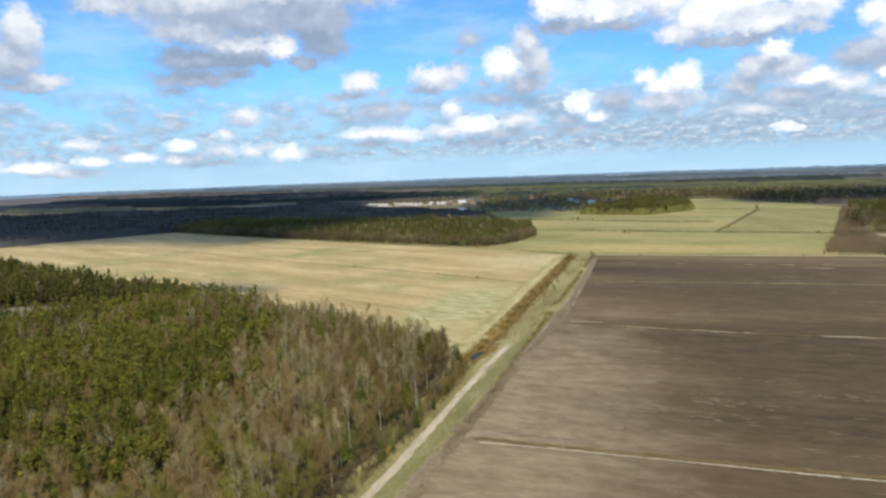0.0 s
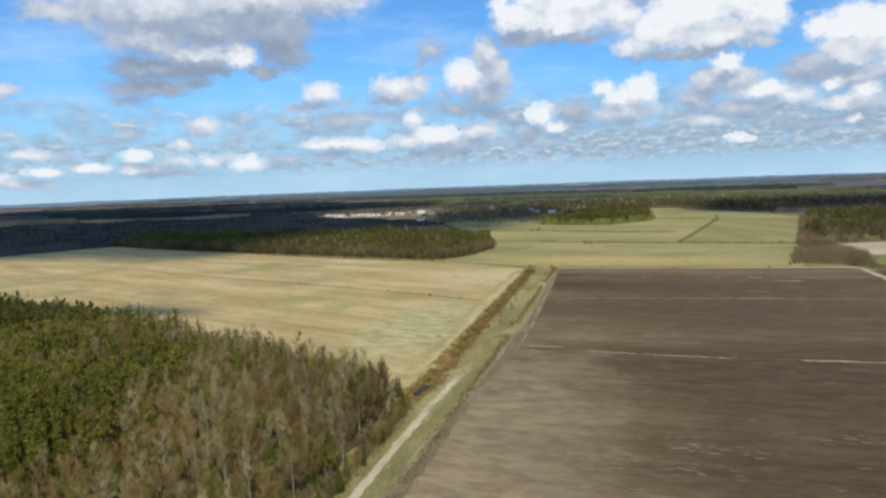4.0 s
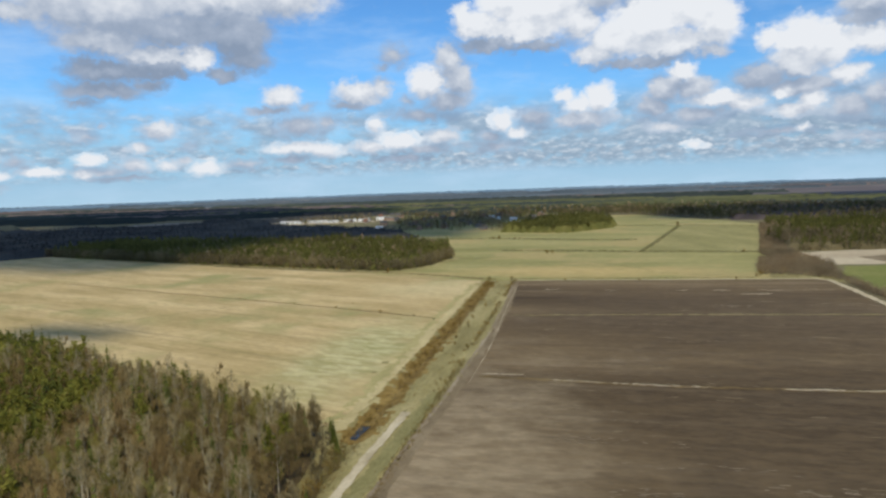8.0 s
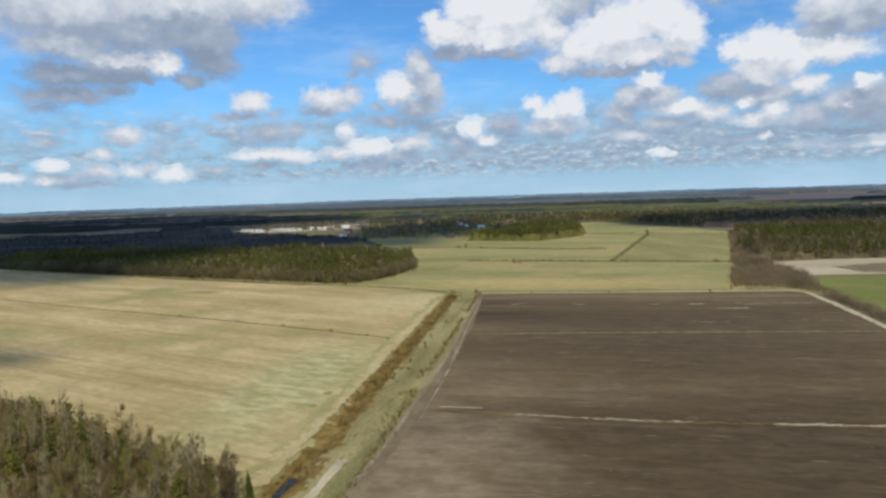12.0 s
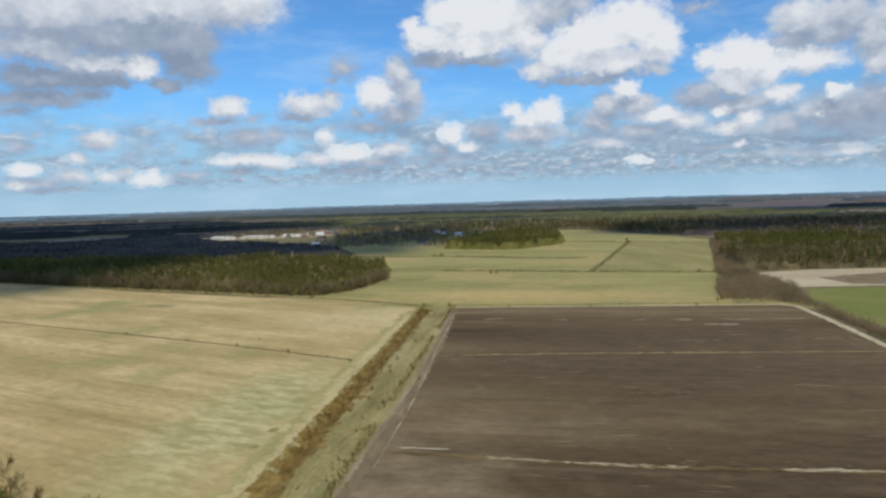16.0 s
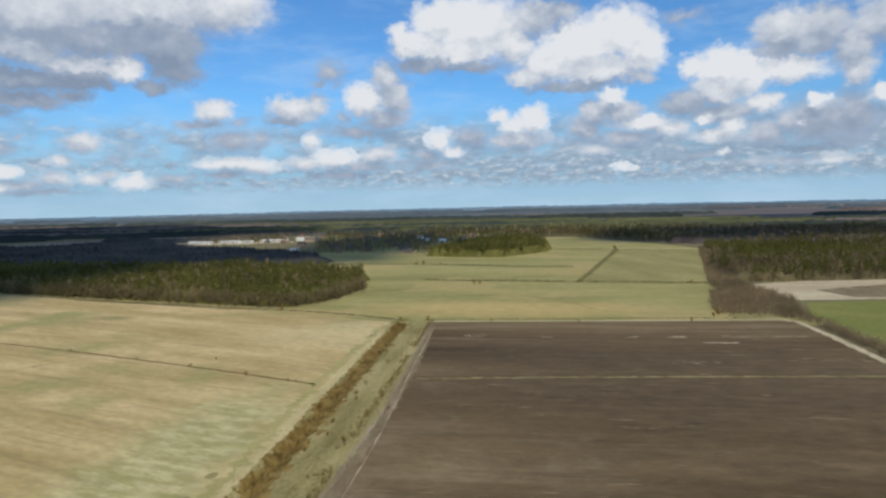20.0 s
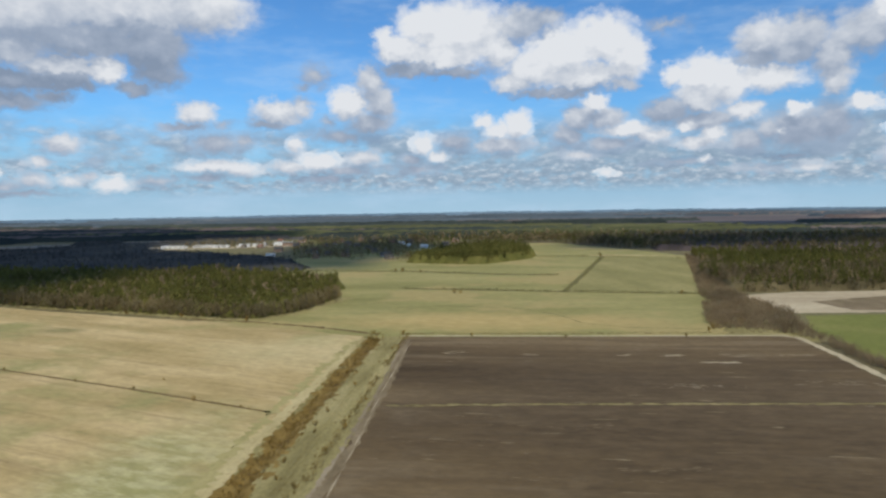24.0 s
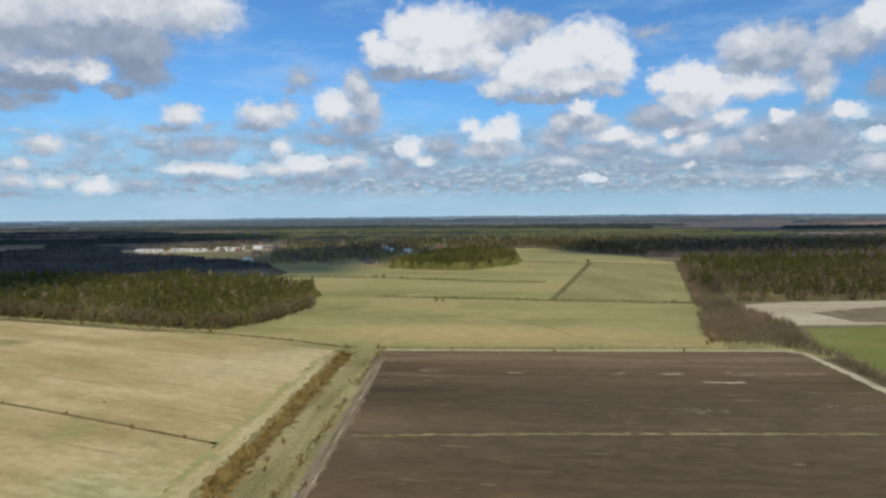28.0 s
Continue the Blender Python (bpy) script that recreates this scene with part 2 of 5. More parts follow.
def cloud_field():
    """Node group: how deep inside the cumulus heads a direction (azimuth, elevation in degrees) lies, and how white they are there."""
    group = bpy.data.node_groups.new("cumulus", "ShaderNodeTree")
    group.interface.new_socket("Vector", in_out="INPUT", socket_type="NodeSocketVector")
    group.interface.new_socket("Value", in_out="OUTPUT", socket_type="NodeSocketFloat")
    group.interface.new_socket("White", in_out="OUTPUT", socket_type="NodeSocketFloat")
    n = Nodes(group)
    came, out = n.add("NodeGroupInput"), n.add("NodeGroupOutput")
    total, weight, white = 0.0, 0.0001, 0.0
    for a, e, w, h, dense, tone in CUMULUS:
        m = n.add("ShaderNodeMapping", vector_type="TEXTURE")
        n.put(m.inputs["Vector"], came.outputs[0])
        m.inputs["Location"].default_value = (a, e, 0)
        m.inputs["Scale"].default_value = (w * 1.42, h * 1.42, 1)
        g = n.add("ShaderNodeTexGradient")
        g.gradient_type = "SPHERICAL"
        n.put(g.inputs[0], m.outputs[0])
        here = n.math("MULTIPLY", g.outputs["Fac"], dense)
        total = n.math("SMOOTH_MAX", total, here, 0.08)
        square = n.math("POWER", here, 1.9)
        weight = n.math("ADD", weight, square)
        white = n.math("MULTIPLY_ADD", square, tone, white)
    n.put(out.inputs[0], total)
    n.put(out.inputs[1], n.math("DIVIDE", white, weight))
    return group


def sky_world():
    world = bpy.data.worlds.new("sky")
    scene.world = world
    world.use_nodes = True
    n = Nodes(world.node_tree)
    way = n.add("ShaderNodeTexCoord").outputs["Generated"]
    x, y, z = n.split(way)
    az = n.math("DEGREES", n.math("ARCTAN2", x, n.math("ABSOLUTE", y)))
    el = n.math("DEGREES", n.math("ARCSINE", z))
    flat = n.xyz(az, el, 0)
    sky = n.add("ShaderNodeTexSky")
    sky.sky_type, sky.sun_disc = "NISHITA", False
    sky.sun_elevation, sky.sun_rotation = SUN_EL, SUN_AZ
    sky.air_density, sky.dust_density, sky.ozone_density = 1.0, 0.6, 1.6
    # billowing outlines: the heads are pushed about by noise before they are looked up
    size = n.smooth(el, 2.0, 12.0, 0.55, 1.0)
    wide = n.vmath("MULTIPLY", flat, (1, 1.25, 1))
    push = n.vmath("SUBTRACT", n.noise(wide, 0.55, 2.0, 0.5, colour=True), (0.5, 0.5, 0.5))
    curl = n.vmath("SUBTRACT", n.noise(wide, 1.5, 2.5, 0.55, colour=True), (0.5, 0.5, 0.5))
    push = n.vmath("ADD", n.vmath("MULTIPLY", push, (1.5, 1.2, 0)), n.vmath("MULTIPLY", curl, (1.3, 1.1, 0)))
    group = cloud_field()

    def heads(where):
        node = n.add("ShaderNodeGroup")
        node.node_tree = group
        n.put(node.inputs[0], where)
        return node.outputs

    at = n.vmath("ADD", flat, n.scaled(push, size))
    depth, tone = heads(at)
    above = heads(n.vmath("ADD", at, n.xyz(0.25, n.math("MULTIPLY", size, 1.3), 0)))[0]
    grain = n.noise(wide, 0.85, 3.0, 0.5)
    slow = n.noise(wide, 0.38, 3, 0.5)
    cover = n.smooth(n.math("ADD", depth, n.math("MULTIPLY_ADD", grain, 0.34, -0.17)), 0.06, 0.58)
    tone = n.math("ADD", n.math("MULTIPLY_ADD", tone, 1.25, -0.20), n.math("MULTIPLY_ADD", grain, 0.55, -0.275))
    tone = n.math("ADD", tone, n.math("MULTIPLY_ADD", slow, 0.40, -0.20))
    tone = n.math("ADD", tone, n.math("MULTIPLY", n.smooth(az, -34.0, -16.0, -0.14, 0.0), n.smooth(el, 5.0, 8.0)))
    # grey undersides, bright shoulders
    tone = n.math("ADD", tone, n.math("MULTIPLY", n.math("SUBTRACT", depth, above), 0.55))
    white_heads = n.ramp(tone, [(0.0, (0.36, 0.46, 0.63)), (0.35, (0.52, 0.62, 0.79)), (0.62, (0.77, 0.85, 0.98)), (0.98, (1.15, 1.19, 1.25))])

    # the far deck: small heads that crowd and shrink towards the horizon, white where they swell
    def deck(freq, low, full, gone, end, seed):
        where = n.vmath("ADD", n.vmath("MULTIPLY", flat, (freq, freq * 1.9, 1)), (0, 0, seed))
        here = n.noise(where, 1.0, 3.5, 0.55)
        puff = n.noise(n.vmath("MULTIPLY", where, (1.6, 1.7, 1)), 1.0, 3.0, 0.55)
        lift = n.noise(n.vmath("ADD", where, (0.03, 0.22, 0)), 1.0, 2.0, 0.5)
        band = n.math("MULTIPLY", n.smooth(el, low, full), n.smooth(el, gone, end, 1.0, 0.0))
        crowd = n.smooth(az, -34.0, 2.0, 0.02, 0.16)
        glow = n.math("ADD", puff, n.math("MULTIPLY", n.math("SUBTRACT", here, lift), 0.7))
        return n.math("MULTIPLY", n.smooth(n.math("ADD", here, crowd), 0.34, 0.70), band), glow

    near_deck, near_light = deck(0.34, 2.0, 3.4, 5.4, 8.2, 3.0)
    far_deck, far_light = deck(0.80, 0.6, 2.0, 3.2, 4.6, 9.0)
    decks = n.math("MULTIPLY", n.math("MAXIMUM", near_deck, far_deck), 0.85)
    deck_light = n.split(n.mix(n.smooth(el, 3.0, 4.6), n.xyz(far_light, 0, 0), n.xyz(near_light, 0, 0)))[0]
    far = n.ramp(deck_light, [(0.36, (0.40, 0.51, 0.66)), (0.52, (0.50, 0.62, 0.77)), (0.64, (0.70, 0.80, 0.92)), (0.78, (1.0, 1.05, 1.12))])
    # the same broken cloud goes on overhead, out of the picture
    flown = n.vmath("MULTIPLY", n.xyz(n.math("DIVIDE", x, n.math("ADD", z, 0.12)), n.math("DIVIDE", y, n.math("ADD", z, 0.12)), 4.0), (1.5, 1.5, 1))
    high = n.noise(flown, 1.0, 4.0, 0.5)
    top = n.math("MULTIPLY", n.smooth(high, 0.46, 0.60), n.smooth(el, 18.0, 26.0))
    cloud = n.mix(n.smooth(cover, 0.0, 0.3), far, white_heads)
    cloud = n.mix(top, cloud, n.ramp(high, [(0.48, (1.0, 1.03, 1.08)), (0.72, (0.62, 0.67, 0.76))]))
    both = n.math("MAXIMUM", n.math("MAXIMUM", cover, decks), top)
    # thin high veil
    veil = n.math("MULTIPLY", n.smooth(n.noise(n.vmath("MULTIPLY", flat, (1, 3.5, 1)), 0.09, 5, 0.6), 0.42, 0.75), 0.38)
    blue = n.add("ShaderNodeBackground")
    clear = n.mix(1.0, sky.outputs[0], (0.48, 0.90, 1.30), "MULTIPLY")
    clear = n.mix(n.smooth(el, 0.0, 9.0, 0.9, 0.0), clear, (2.9, 4.9, 7.0))
    clear = n.mix(n.smooth(el, -1.0, 2.6, 0.75, 0.0), clear, (4.1, 6.0, 7.4))
    n.put(blue.inputs[0], n.mix(veil, clear, (5.4, 7.0, 8.8)))
    blue.inputs[1].default_value = 0.10
    white = n.add("ShaderNodeBackground")
    n.put(white.inputs[0], cloud)
    white.inputs[1].default_value = 0.655
    out, mixed = n.add("ShaderNodeOutputWorld"), n.add("ShaderNodeMixShader")
    n.put(mixed.inputs[0], both)
    n.put(mixed.inputs[1], blue.outputs[0])
    n.put(mixed.inputs[2], white.outputs[0])
    n.put(out.inputs[0], mixed.outputs[0])
    world.cycles.sampling_method = "MANUAL"
    world.cycles.sample_map_resolution = 512


sky_world()

# ---- materials ----
def surface(name, stops, big=0.02, small=0.6, stretch=(1, 1, 1), turn=0.0, grain=(0.75, 1.2), rough=0.92, bump=0.25, bump_at=1.2, detail=5.0, patch=None, spot=(), lines=()):
    """Soil, grass or paint: a broad mix of colours, a fine grain over it, and relief. patch: (colour, scale, low, high) for worn or overgrown spots."""
    mat = bpy.data.materials.new(name)
    mat.use_nodes = True
    n = Nodes(mat.node_tree)
    place = n.add("ShaderNodeNewGeometry").outputs["Position"]
    spun, m = n.add("ShaderNodeMapping"), n.add("ShaderNodeMapping")
    n.put(spun.inputs["Vector"], place)
    spun.inputs["Rotation"].default_value = (0, 0, radians(turn))
    n.put(m.inputs["Vector"], spun.outputs[0])
    m.inputs["Scale"].default_value = stretch
    at = m.outputs[0]
    colour = n.ramp(n.noise(at, big, detail, 0.62), stops)
    fine = n.noise(n.vmath("MULTIPLY", spun.outputs[0], (max(0.55, stretch[0]), max(0.55, min(1.0, stretch[1])), 1)), small, 7, 0.68)
    if patch:
        tint, scale, low, high = patch
        colour = n.mix(n.smooth(n.noise(place, scale, 6, 0.6), low, high), colour, tint)
    for tint, sx, sy, low, high, most in lines:
        # long thin marks of the harrow or the mower
        runs = n.noise(n.vmath("MULTIPLY", spun.outputs[0], (sx, sy, 1)), 1.0, 4.0, 0.6)
        colour = n.mix(n.smooth(runs, low, high, 0.0, most), colour, tint)
    for (sx, sy), (hx, hy), one, two in spot:
        # an overgrown, dried or darker spot: middle, half sizes, two colours
        near = n.add("ShaderNodeMapping", vector_type="TEXTURE")
        n.put(near.inputs["Vector"], n.vmath("MULTIPLY", place, (1, 1, 0)))
        near.inputs["Location"].default_value = (sx, sy, 0)
        near.inputs["Scale"].default_value = (hx, hy, 1)
        away = n.add("ShaderNodeVectorMath", operation="LENGTH")
        n.put(away.inputs[0], near.outputs[0])
        edge = n.math("ADD", away.outputs["Value"], n.math("MULTIPLY_ADD", n.noise(place, 0.05, 5, 0.6), 1.2, -0.6))
        mottle = n.mix(n.smooth(n.noise(n.vmath("MULTIPLY", spun.outputs[0], (0.35, 1, 1)), 0.22, 5, 0.65), 0.40, 0.62), one, two)
        colour = n.mix(n.smooth(edge, 0.30, 1.35, 0.75, 0.0), colour, mottle)
    colour = n.mix(1.0, colour, n.ramp(fine, [(0.25, (grain[0],) * 3), (0.75, (grain[1],) * 3)]), "MULTIPLY")
    b = n.add("ShaderNodeBump")
    b.inputs["Strength"].default_value, b.inputs["Distance"].default_value = bump, 0.3
    n.put(b.inputs["Height"], n.noise(place, bump_at, 5, 0.6))
    p = n.add("ShaderNodeBsdfPrincipled")
    n.put(p.inputs["Base Color"], colour)
    p.inputs["Roughness"].default_value = rough
    p.inputs["Specular IOR Level"].default_value = 0.15
    n.put(p.inputs["Normal"], b.outputs[0])
    n.put(n.add("ShaderNodeOutputMaterial").inputs[0], p.outputs[0])
    return mat


def foliage(name, dark, mid, light, scale=0.22, fine=2.5, lets=0.25):
    """Needles, buds or twigs: the colour changes from tree to tree and from tuft to tuft; some light passes."""
    mat = bpy.data.materials.new(name)
    mat.use_nodes = True
    n = Nodes(mat.node_tree)
    place = n.add("ShaderNodeNewGeometry")
    colour = n.ramp(n.noise(place.outputs["Position"], scale, 3, 0.6), [(0.30, dark), (0.5, mid), (0.70, light)])
    stand = n.math("MULTIPLY_ADD", n.noise(place.outputs["Position"], scale * 0.22, 2, 0.5), 1.3, 0.35)
    colour = n.mix(1.0, colour, n.xyz(stand, n.math("POWER", stand, 0.9), n.math("POWER", stand, 0.8)), "MULTIPLY")
    vary = n.math("MULTIPLY_ADD", place.outputs["Random Per Island"], 0.36, 0.82)
    info = n.add("ShaderNodeObjectInfo")
    vary = n.math("MULTIPLY", vary, n.math("MULTIPLY_ADD", info.outputs["Random"], 0.3, 0.85))
    colour = n.mix(1.0, colour, n.xyz(vary, vary, vary), "MULTIPLY")
    d = n.add("ShaderNodeBsdfDiffuse")
    n.put(d.inputs[0], colour)
    t = n.add("ShaderNodeBsdfTranslucent")
    n.put(t.inputs[0], colour)
    s = n.add("ShaderNodeMixShader")
    s.inputs[0].default_value = lets
    n.put(s.inputs[1], d.outputs[0])
    n.put(s.inputs[2], t.outputs[0])
    n.put(n.add("ShaderNodeOutputMaterial").inputs[0], s.outputs[0])
    return mat


SOIL = surface("ploughed_soil", [(0.28, (0.047, 0.031, 0.015)), (0.42, (0.091, 0.061, 0.030)), (0.55, (0.136, 0.094, 0.048)), (0.72, (0.219, 0.158, 0.087))], big=0.016, small=0.40,
               stretch=(0.16, 1, 1), grain=(0.78, 1.20), bump=0.5, bump_at=0.9, detail=7.5, patch=((0.21, 0.160, 0.100), 0.02, 0.54, 0.80),
               lines=(((0.24, 0.185, 0.118), 0.010, 0.13, 0.50, 0.74, 0.36), ((0.050, 0.034, 0.018), 0.014, 0.12, 0.50, 0.72, 0.34), ((0.34, 0.275, 0.185), 0.07, 0.55, 0.64, 0.78, 0.70)),
               spot=(((60, 480), (115, 75), (0.070, 0.049, 0.028), (0.104, 0.073, 0.042)), ((85, 300), (95, 125), (0.058, 0.040, 0.022), (0.092, 0.064, 0.035)), ((-41, 222), (53, 165), (0.245, 0.186, 0.112), (0.33, 0.258, 0.160))))
STUBBLE = surface("dry_grass_field", [(0.28, (0.285, 0.218, 0.088)), (0.46, (0.415, 0.310, 0.142)), (0.66, (0.54, 0.410, 0.212))], big=0.035, small=0.35,
                  stretch=(0.30, 1.3, 1), turn=18.3, grain=(0.76, 1.18), bump=0.3, detail=9.0, patch=((0.29, 0.262, 0.105), 0.014, 0.50, 0.68),
                  lines=(((0.25, 0.185, 0.088), 0.010, 0.30, 0.52, 0.68, 0.50), ((0.25, 0.225, 0.085), 0.02, 0.06, 0.56, 0.70, 0.50)),
                  spot=(((-96, 392), (26, 78), (0.30, 0.285, 0.12), (0.48, 0.44, 0.235)), ((-90, 560), (60, 40), (0.50, 0.40, 0.21), (0.54, 0.44, 0.24)), ((-266, 605), (15, 9), (0.19, 0.17, 0.07), (0.25, 0.22, 0.095))))
MEADOW = surface("spring_meadow", [(0.3, (0.21, 0.195, 0.068)), (0.5, (0.27, 0.245, 0.093)), (0.7, (0.36, 0.31, 0.132))], big=0.024, small=0.25,
                 stretch=(0.25, 1, 1), grain=(0.76, 1.2), bump=0.3, detail=9.0, patch=((0.34, 0.275, 0.115), 0.009, 0.50, 0.62),
                 spot=(((-18, 642), (98, 34), (0.43, 0.31, 0.125), (0.47, 0.345, 0.15)),))
VERGE = surface("verge_grass", [(0.3, (0.17, 0.14, 0.055)), (0.5, (0.265, 0.225, 0.095)), (0.7, (0.37, 0.31, 0.15))], big=0.10, small=0.9,
                stretch=(1, 0.2, 1), grain=(0.68, 1.28), bump=0.5, detail=8.0)
TRACK = surface("gravel_track", [(0.3, (0.34, 0.28, 0.17)), (0.5, (0.47, 0.395, 0.26)), (0.7, (0.56, 0.48, 0.33))], big=0.15, small=1.5, stretch=(1, 0.4, 1), grain=(0.75, 1.12), bump=0.3)
MARGIN = surface("bare_margin", [(0.3, (0.17, 0.13, 0.08)), (0.5, (0.235, 0.185, 0.12)), (0.7, (0.32, 0.26, 0.175))], big=0.08, small=0.9, stretch=(1, 0.4, 1))
GREENCROP = surface("winter_crop", [(0.3, (0.135, 0.150, 0.036)), (0.5, (0.165, 0.174, 0.044)), (0.7, (0.21, 0.200, 0.062))], big=0.02, small=0.3)
PALE = surface("pale_fallow", [(0.3, (0.22, 0.16, 0.10)), (0.5, (0.40, 0.325, 0.215)), (0.7, (0.52, 0.44, 0.30))], big=0.02, small=0.3, stretch=(0.2, 1, 1), detail=8.0)
LAND = surface("open_land", [(0.30, (0.10, 0.080, 0.042)), (0.45, (0.15, 0.122, 0.062)), (0.6, (0.17, 0.155, 0.070)), (0.75, (0.27, 0.235, 0.13))], big=0.004,
               small=0.05, stretch=(0.35, 1, 1), grain=(0.8, 1.15))
DITCHGRASS = foliage("russet_ditch_growth", (0.158, 0.100, 0.026), (0.25, 0.166, 0.046), (0.335, 0.236, 0.080), 0.25, lets=0.3)
NEEDLE_PINE = foliage("pine_needles", (0.105, 0.104, 0.022), (0.16, 0.155, 0.031), (0.225, 0.208, 0.048), 0.13, lets=0.4)
NEEDLE_SPRUCE = foliage("spruce_needles", (0.060, 0.072, 0.018), (0.098, 0.110, 0.026), (0.155, 0.158, 0.040), 0.14, lets=0.35)
TWIG_BROWN = foliage("bare_brown_twigs", (0.19, 0.126, 0.052), (0.25, 0.178, 0.076), (0.305, 0.235, 0.102), 0.07, lets=0.35)
TWIG_GREY = foliage("bare_grey_twigs", (0.23, 0.18, 0.088), (0.31, 0.25, 0.128), (0.40, 0.335, 0.19), 0.06, lets=0.35)
BUDS = foliage("budding_twigs", (0.15, 0.135, 0.036), (0.21, 0.185, 0.05), (0.27, 0.24, 0.075), 0.10, lets=0.4)
BARK_BIRCH = surface("birch_bark", [(0.35, (0.15, 0.12, 0.075)), (0.50, (0.36, 0.32, 0.24)), (0.7, (0.52, 0.48, 0.38))], big=0.9, small=6, grain=(0.8, 1.1), bump=0.1)
BARK_DARK = surface("dark_bark", [(0.3, (0.045, 0.034, 0.022)), (0.7, (0.10, 0.074, 0.05))], big=1.5, small=8, bump=0.3)
BARK_PINE = surface("pine_bark", [(0.3, (0.10, 0.06, 0.04)), (0.7, (0.25, 0.14, 0.075))], big=0.5, small=6, bump=0.3)
# Dark green far canopy, with some blue distance haze mixed into the colour.
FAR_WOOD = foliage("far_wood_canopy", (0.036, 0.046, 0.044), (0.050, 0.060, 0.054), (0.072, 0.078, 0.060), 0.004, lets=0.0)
# The blue of distance haze is painted into the ridge's own colour.
RIM_WOOD = foliage("hazed_horizon_canopy", (0.105, 0.16, 0.215), (0.125, 0.182, 0.24), (0.145, 0.195, 0.245), 0.002, lets=0.0)
SCRUB = surface("dark_ditch_grass", [(0.3, (0.10, 0.092, 0.034)), (0.5, (0.15, 0.135, 0.05)), (0.7, (0.21, 0.18, 0.075))], big=0.10, small=0.8)
STRAW = surface("pale_straw_line", [(0.3, (0.29, 0.235, 0.15)), (0.5, (0.42, 0.35, 0.235)), (0.7, (0.54, 0.46, 0.33))], big=0.12, small=0.9, stretch=(0.3, 1, 1))
RUSSET = surface("russet_weed_line", [(0.3, (0.10, 0.068, 0.028)), (0.5, (0.16, 0.11, 0.046)), (0.7, (0.23, 0.17, 0.085))], big=0.15, small=0.9, stretch=(0.3, 1, 1))
WATER = surface("ditch_water", [(0.3, (0.02, 0.025, 0.03)), (0.7, (0.04, 0.045, 0.05))], big=0.5, small=2, rough=0.22, bump=0.02)
PLASTER = surface("white_plaster", [(0.3, (0.66, 0.65, 0.62)), (0.7, (0.80, 0.79, 0.77))], big=0.2, small=1.5, rough=0.8, bump=0.05)
BRICKWALL = surface("brown_brick", [(0.3, (0.24, 0.16, 0.11)), (0.7, (0.33, 0.23, 0.17))], big=0.4, small=3, bump=0.1)
TIMBER = surface("weathered_timber", [(0.3, (0.17, 0.14, 0.11)), (0.7, (0.28, 0.24, 0.20))], big=0.4, small=3, bump=0.1)
SLATE = surface("grey_roofing", [(0.3, (0.075, 0.068, 0.060)), (0.7, (0.13, 0.12, 0.105))], big=0.3, small=2, rough=0.85, bump=0.1)
REDROOF = surface("red_brown_roofing", [(0.3, (0.16, 0.08, 0.055)), (0.7, (0.24, 0.12, 0.08))], big=0.3, small=2, rough=0.7, bump=0.1)
PALEROOF = surface("pale_metal_roofing", [(0.3, (0.50, 0.49, 0.46)), (0.7, (0.64, 0.63, 0.60))], big=0.3, small=2, rough=0.65, bump=0.05)
PANE = surface("dark_window_glass", [(0.3, (0.03, 0.035, 0.04)), (0.7, (0.05, 0.055, 0.06))], big=0.5, small=2, rough=0.08, bump=0.0)
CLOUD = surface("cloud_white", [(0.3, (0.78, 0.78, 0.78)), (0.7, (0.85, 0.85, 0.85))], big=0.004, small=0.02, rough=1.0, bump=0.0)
# Far bare wood and heath colours have a little distance haze mixed in.
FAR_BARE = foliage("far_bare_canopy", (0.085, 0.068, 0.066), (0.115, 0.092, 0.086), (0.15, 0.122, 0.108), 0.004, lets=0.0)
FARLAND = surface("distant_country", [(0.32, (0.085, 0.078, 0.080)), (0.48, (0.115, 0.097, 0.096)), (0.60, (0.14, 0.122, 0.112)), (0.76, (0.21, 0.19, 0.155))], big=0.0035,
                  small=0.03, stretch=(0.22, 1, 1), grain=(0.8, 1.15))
# Canopy beyond 2900 m: haze is put into the colour as blue.
HAZE_WOOD = foliage("haze_tinted_canopy", (0.075, 0.098, 0.120), (0.098, 0.122, 0.142), (0.125, 0.138, 0.150), 0.003, lets=0.0)
DRYSOIL = surface("drying_soil", [(0.3, (0.14, 0.104, 0.058)), (0.5, (0.19, 0.144, 0.084)), (0.7, (0.25, 0.195, 0.12))], big=0.10, small=0.9, stretch=(1, 0.4, 1))
BANK = surface("russet_bank", [(0.3, (0.125, 0.080, 0.021)), (0.5, (0.205, 0.135, 0.038)), (0.7, (0.29, 0.205, 0.070))], big=0.15, small=1.0, bump=0.6)
# Dense spruce is dark; cloud shade is put into this colour as well.
NEEDLE_SHADED = foliage("shaded_forest_needles", (0.046, 0.046, 0.044), (0.062, 0.060, 0.056), (0.088, 0.082, 0.068), 0.012, lets=0.1)
NEEDLE_MID = foliage("wood_needles", (0.085, 0.086, 0.026), (0.125, 0.121, 0.036), (0.175, 0.158, 0.052), 0.05, lets=0.35)
TWIG_MID = foliage("dull_bare_twigs", (0.128, 0.102, 0.054), (0.178, 0.144, 0.076), (0.24, 0.198, 0.108), 0.05, lets=0.35)
TWIG_HEDGE = foliage("hedge_twigs", (0.21, 0.152, 0.090), (0.28, 0.210, 0.125), (0.35, 0.272, 0.170), 0.08, lets=0.35)
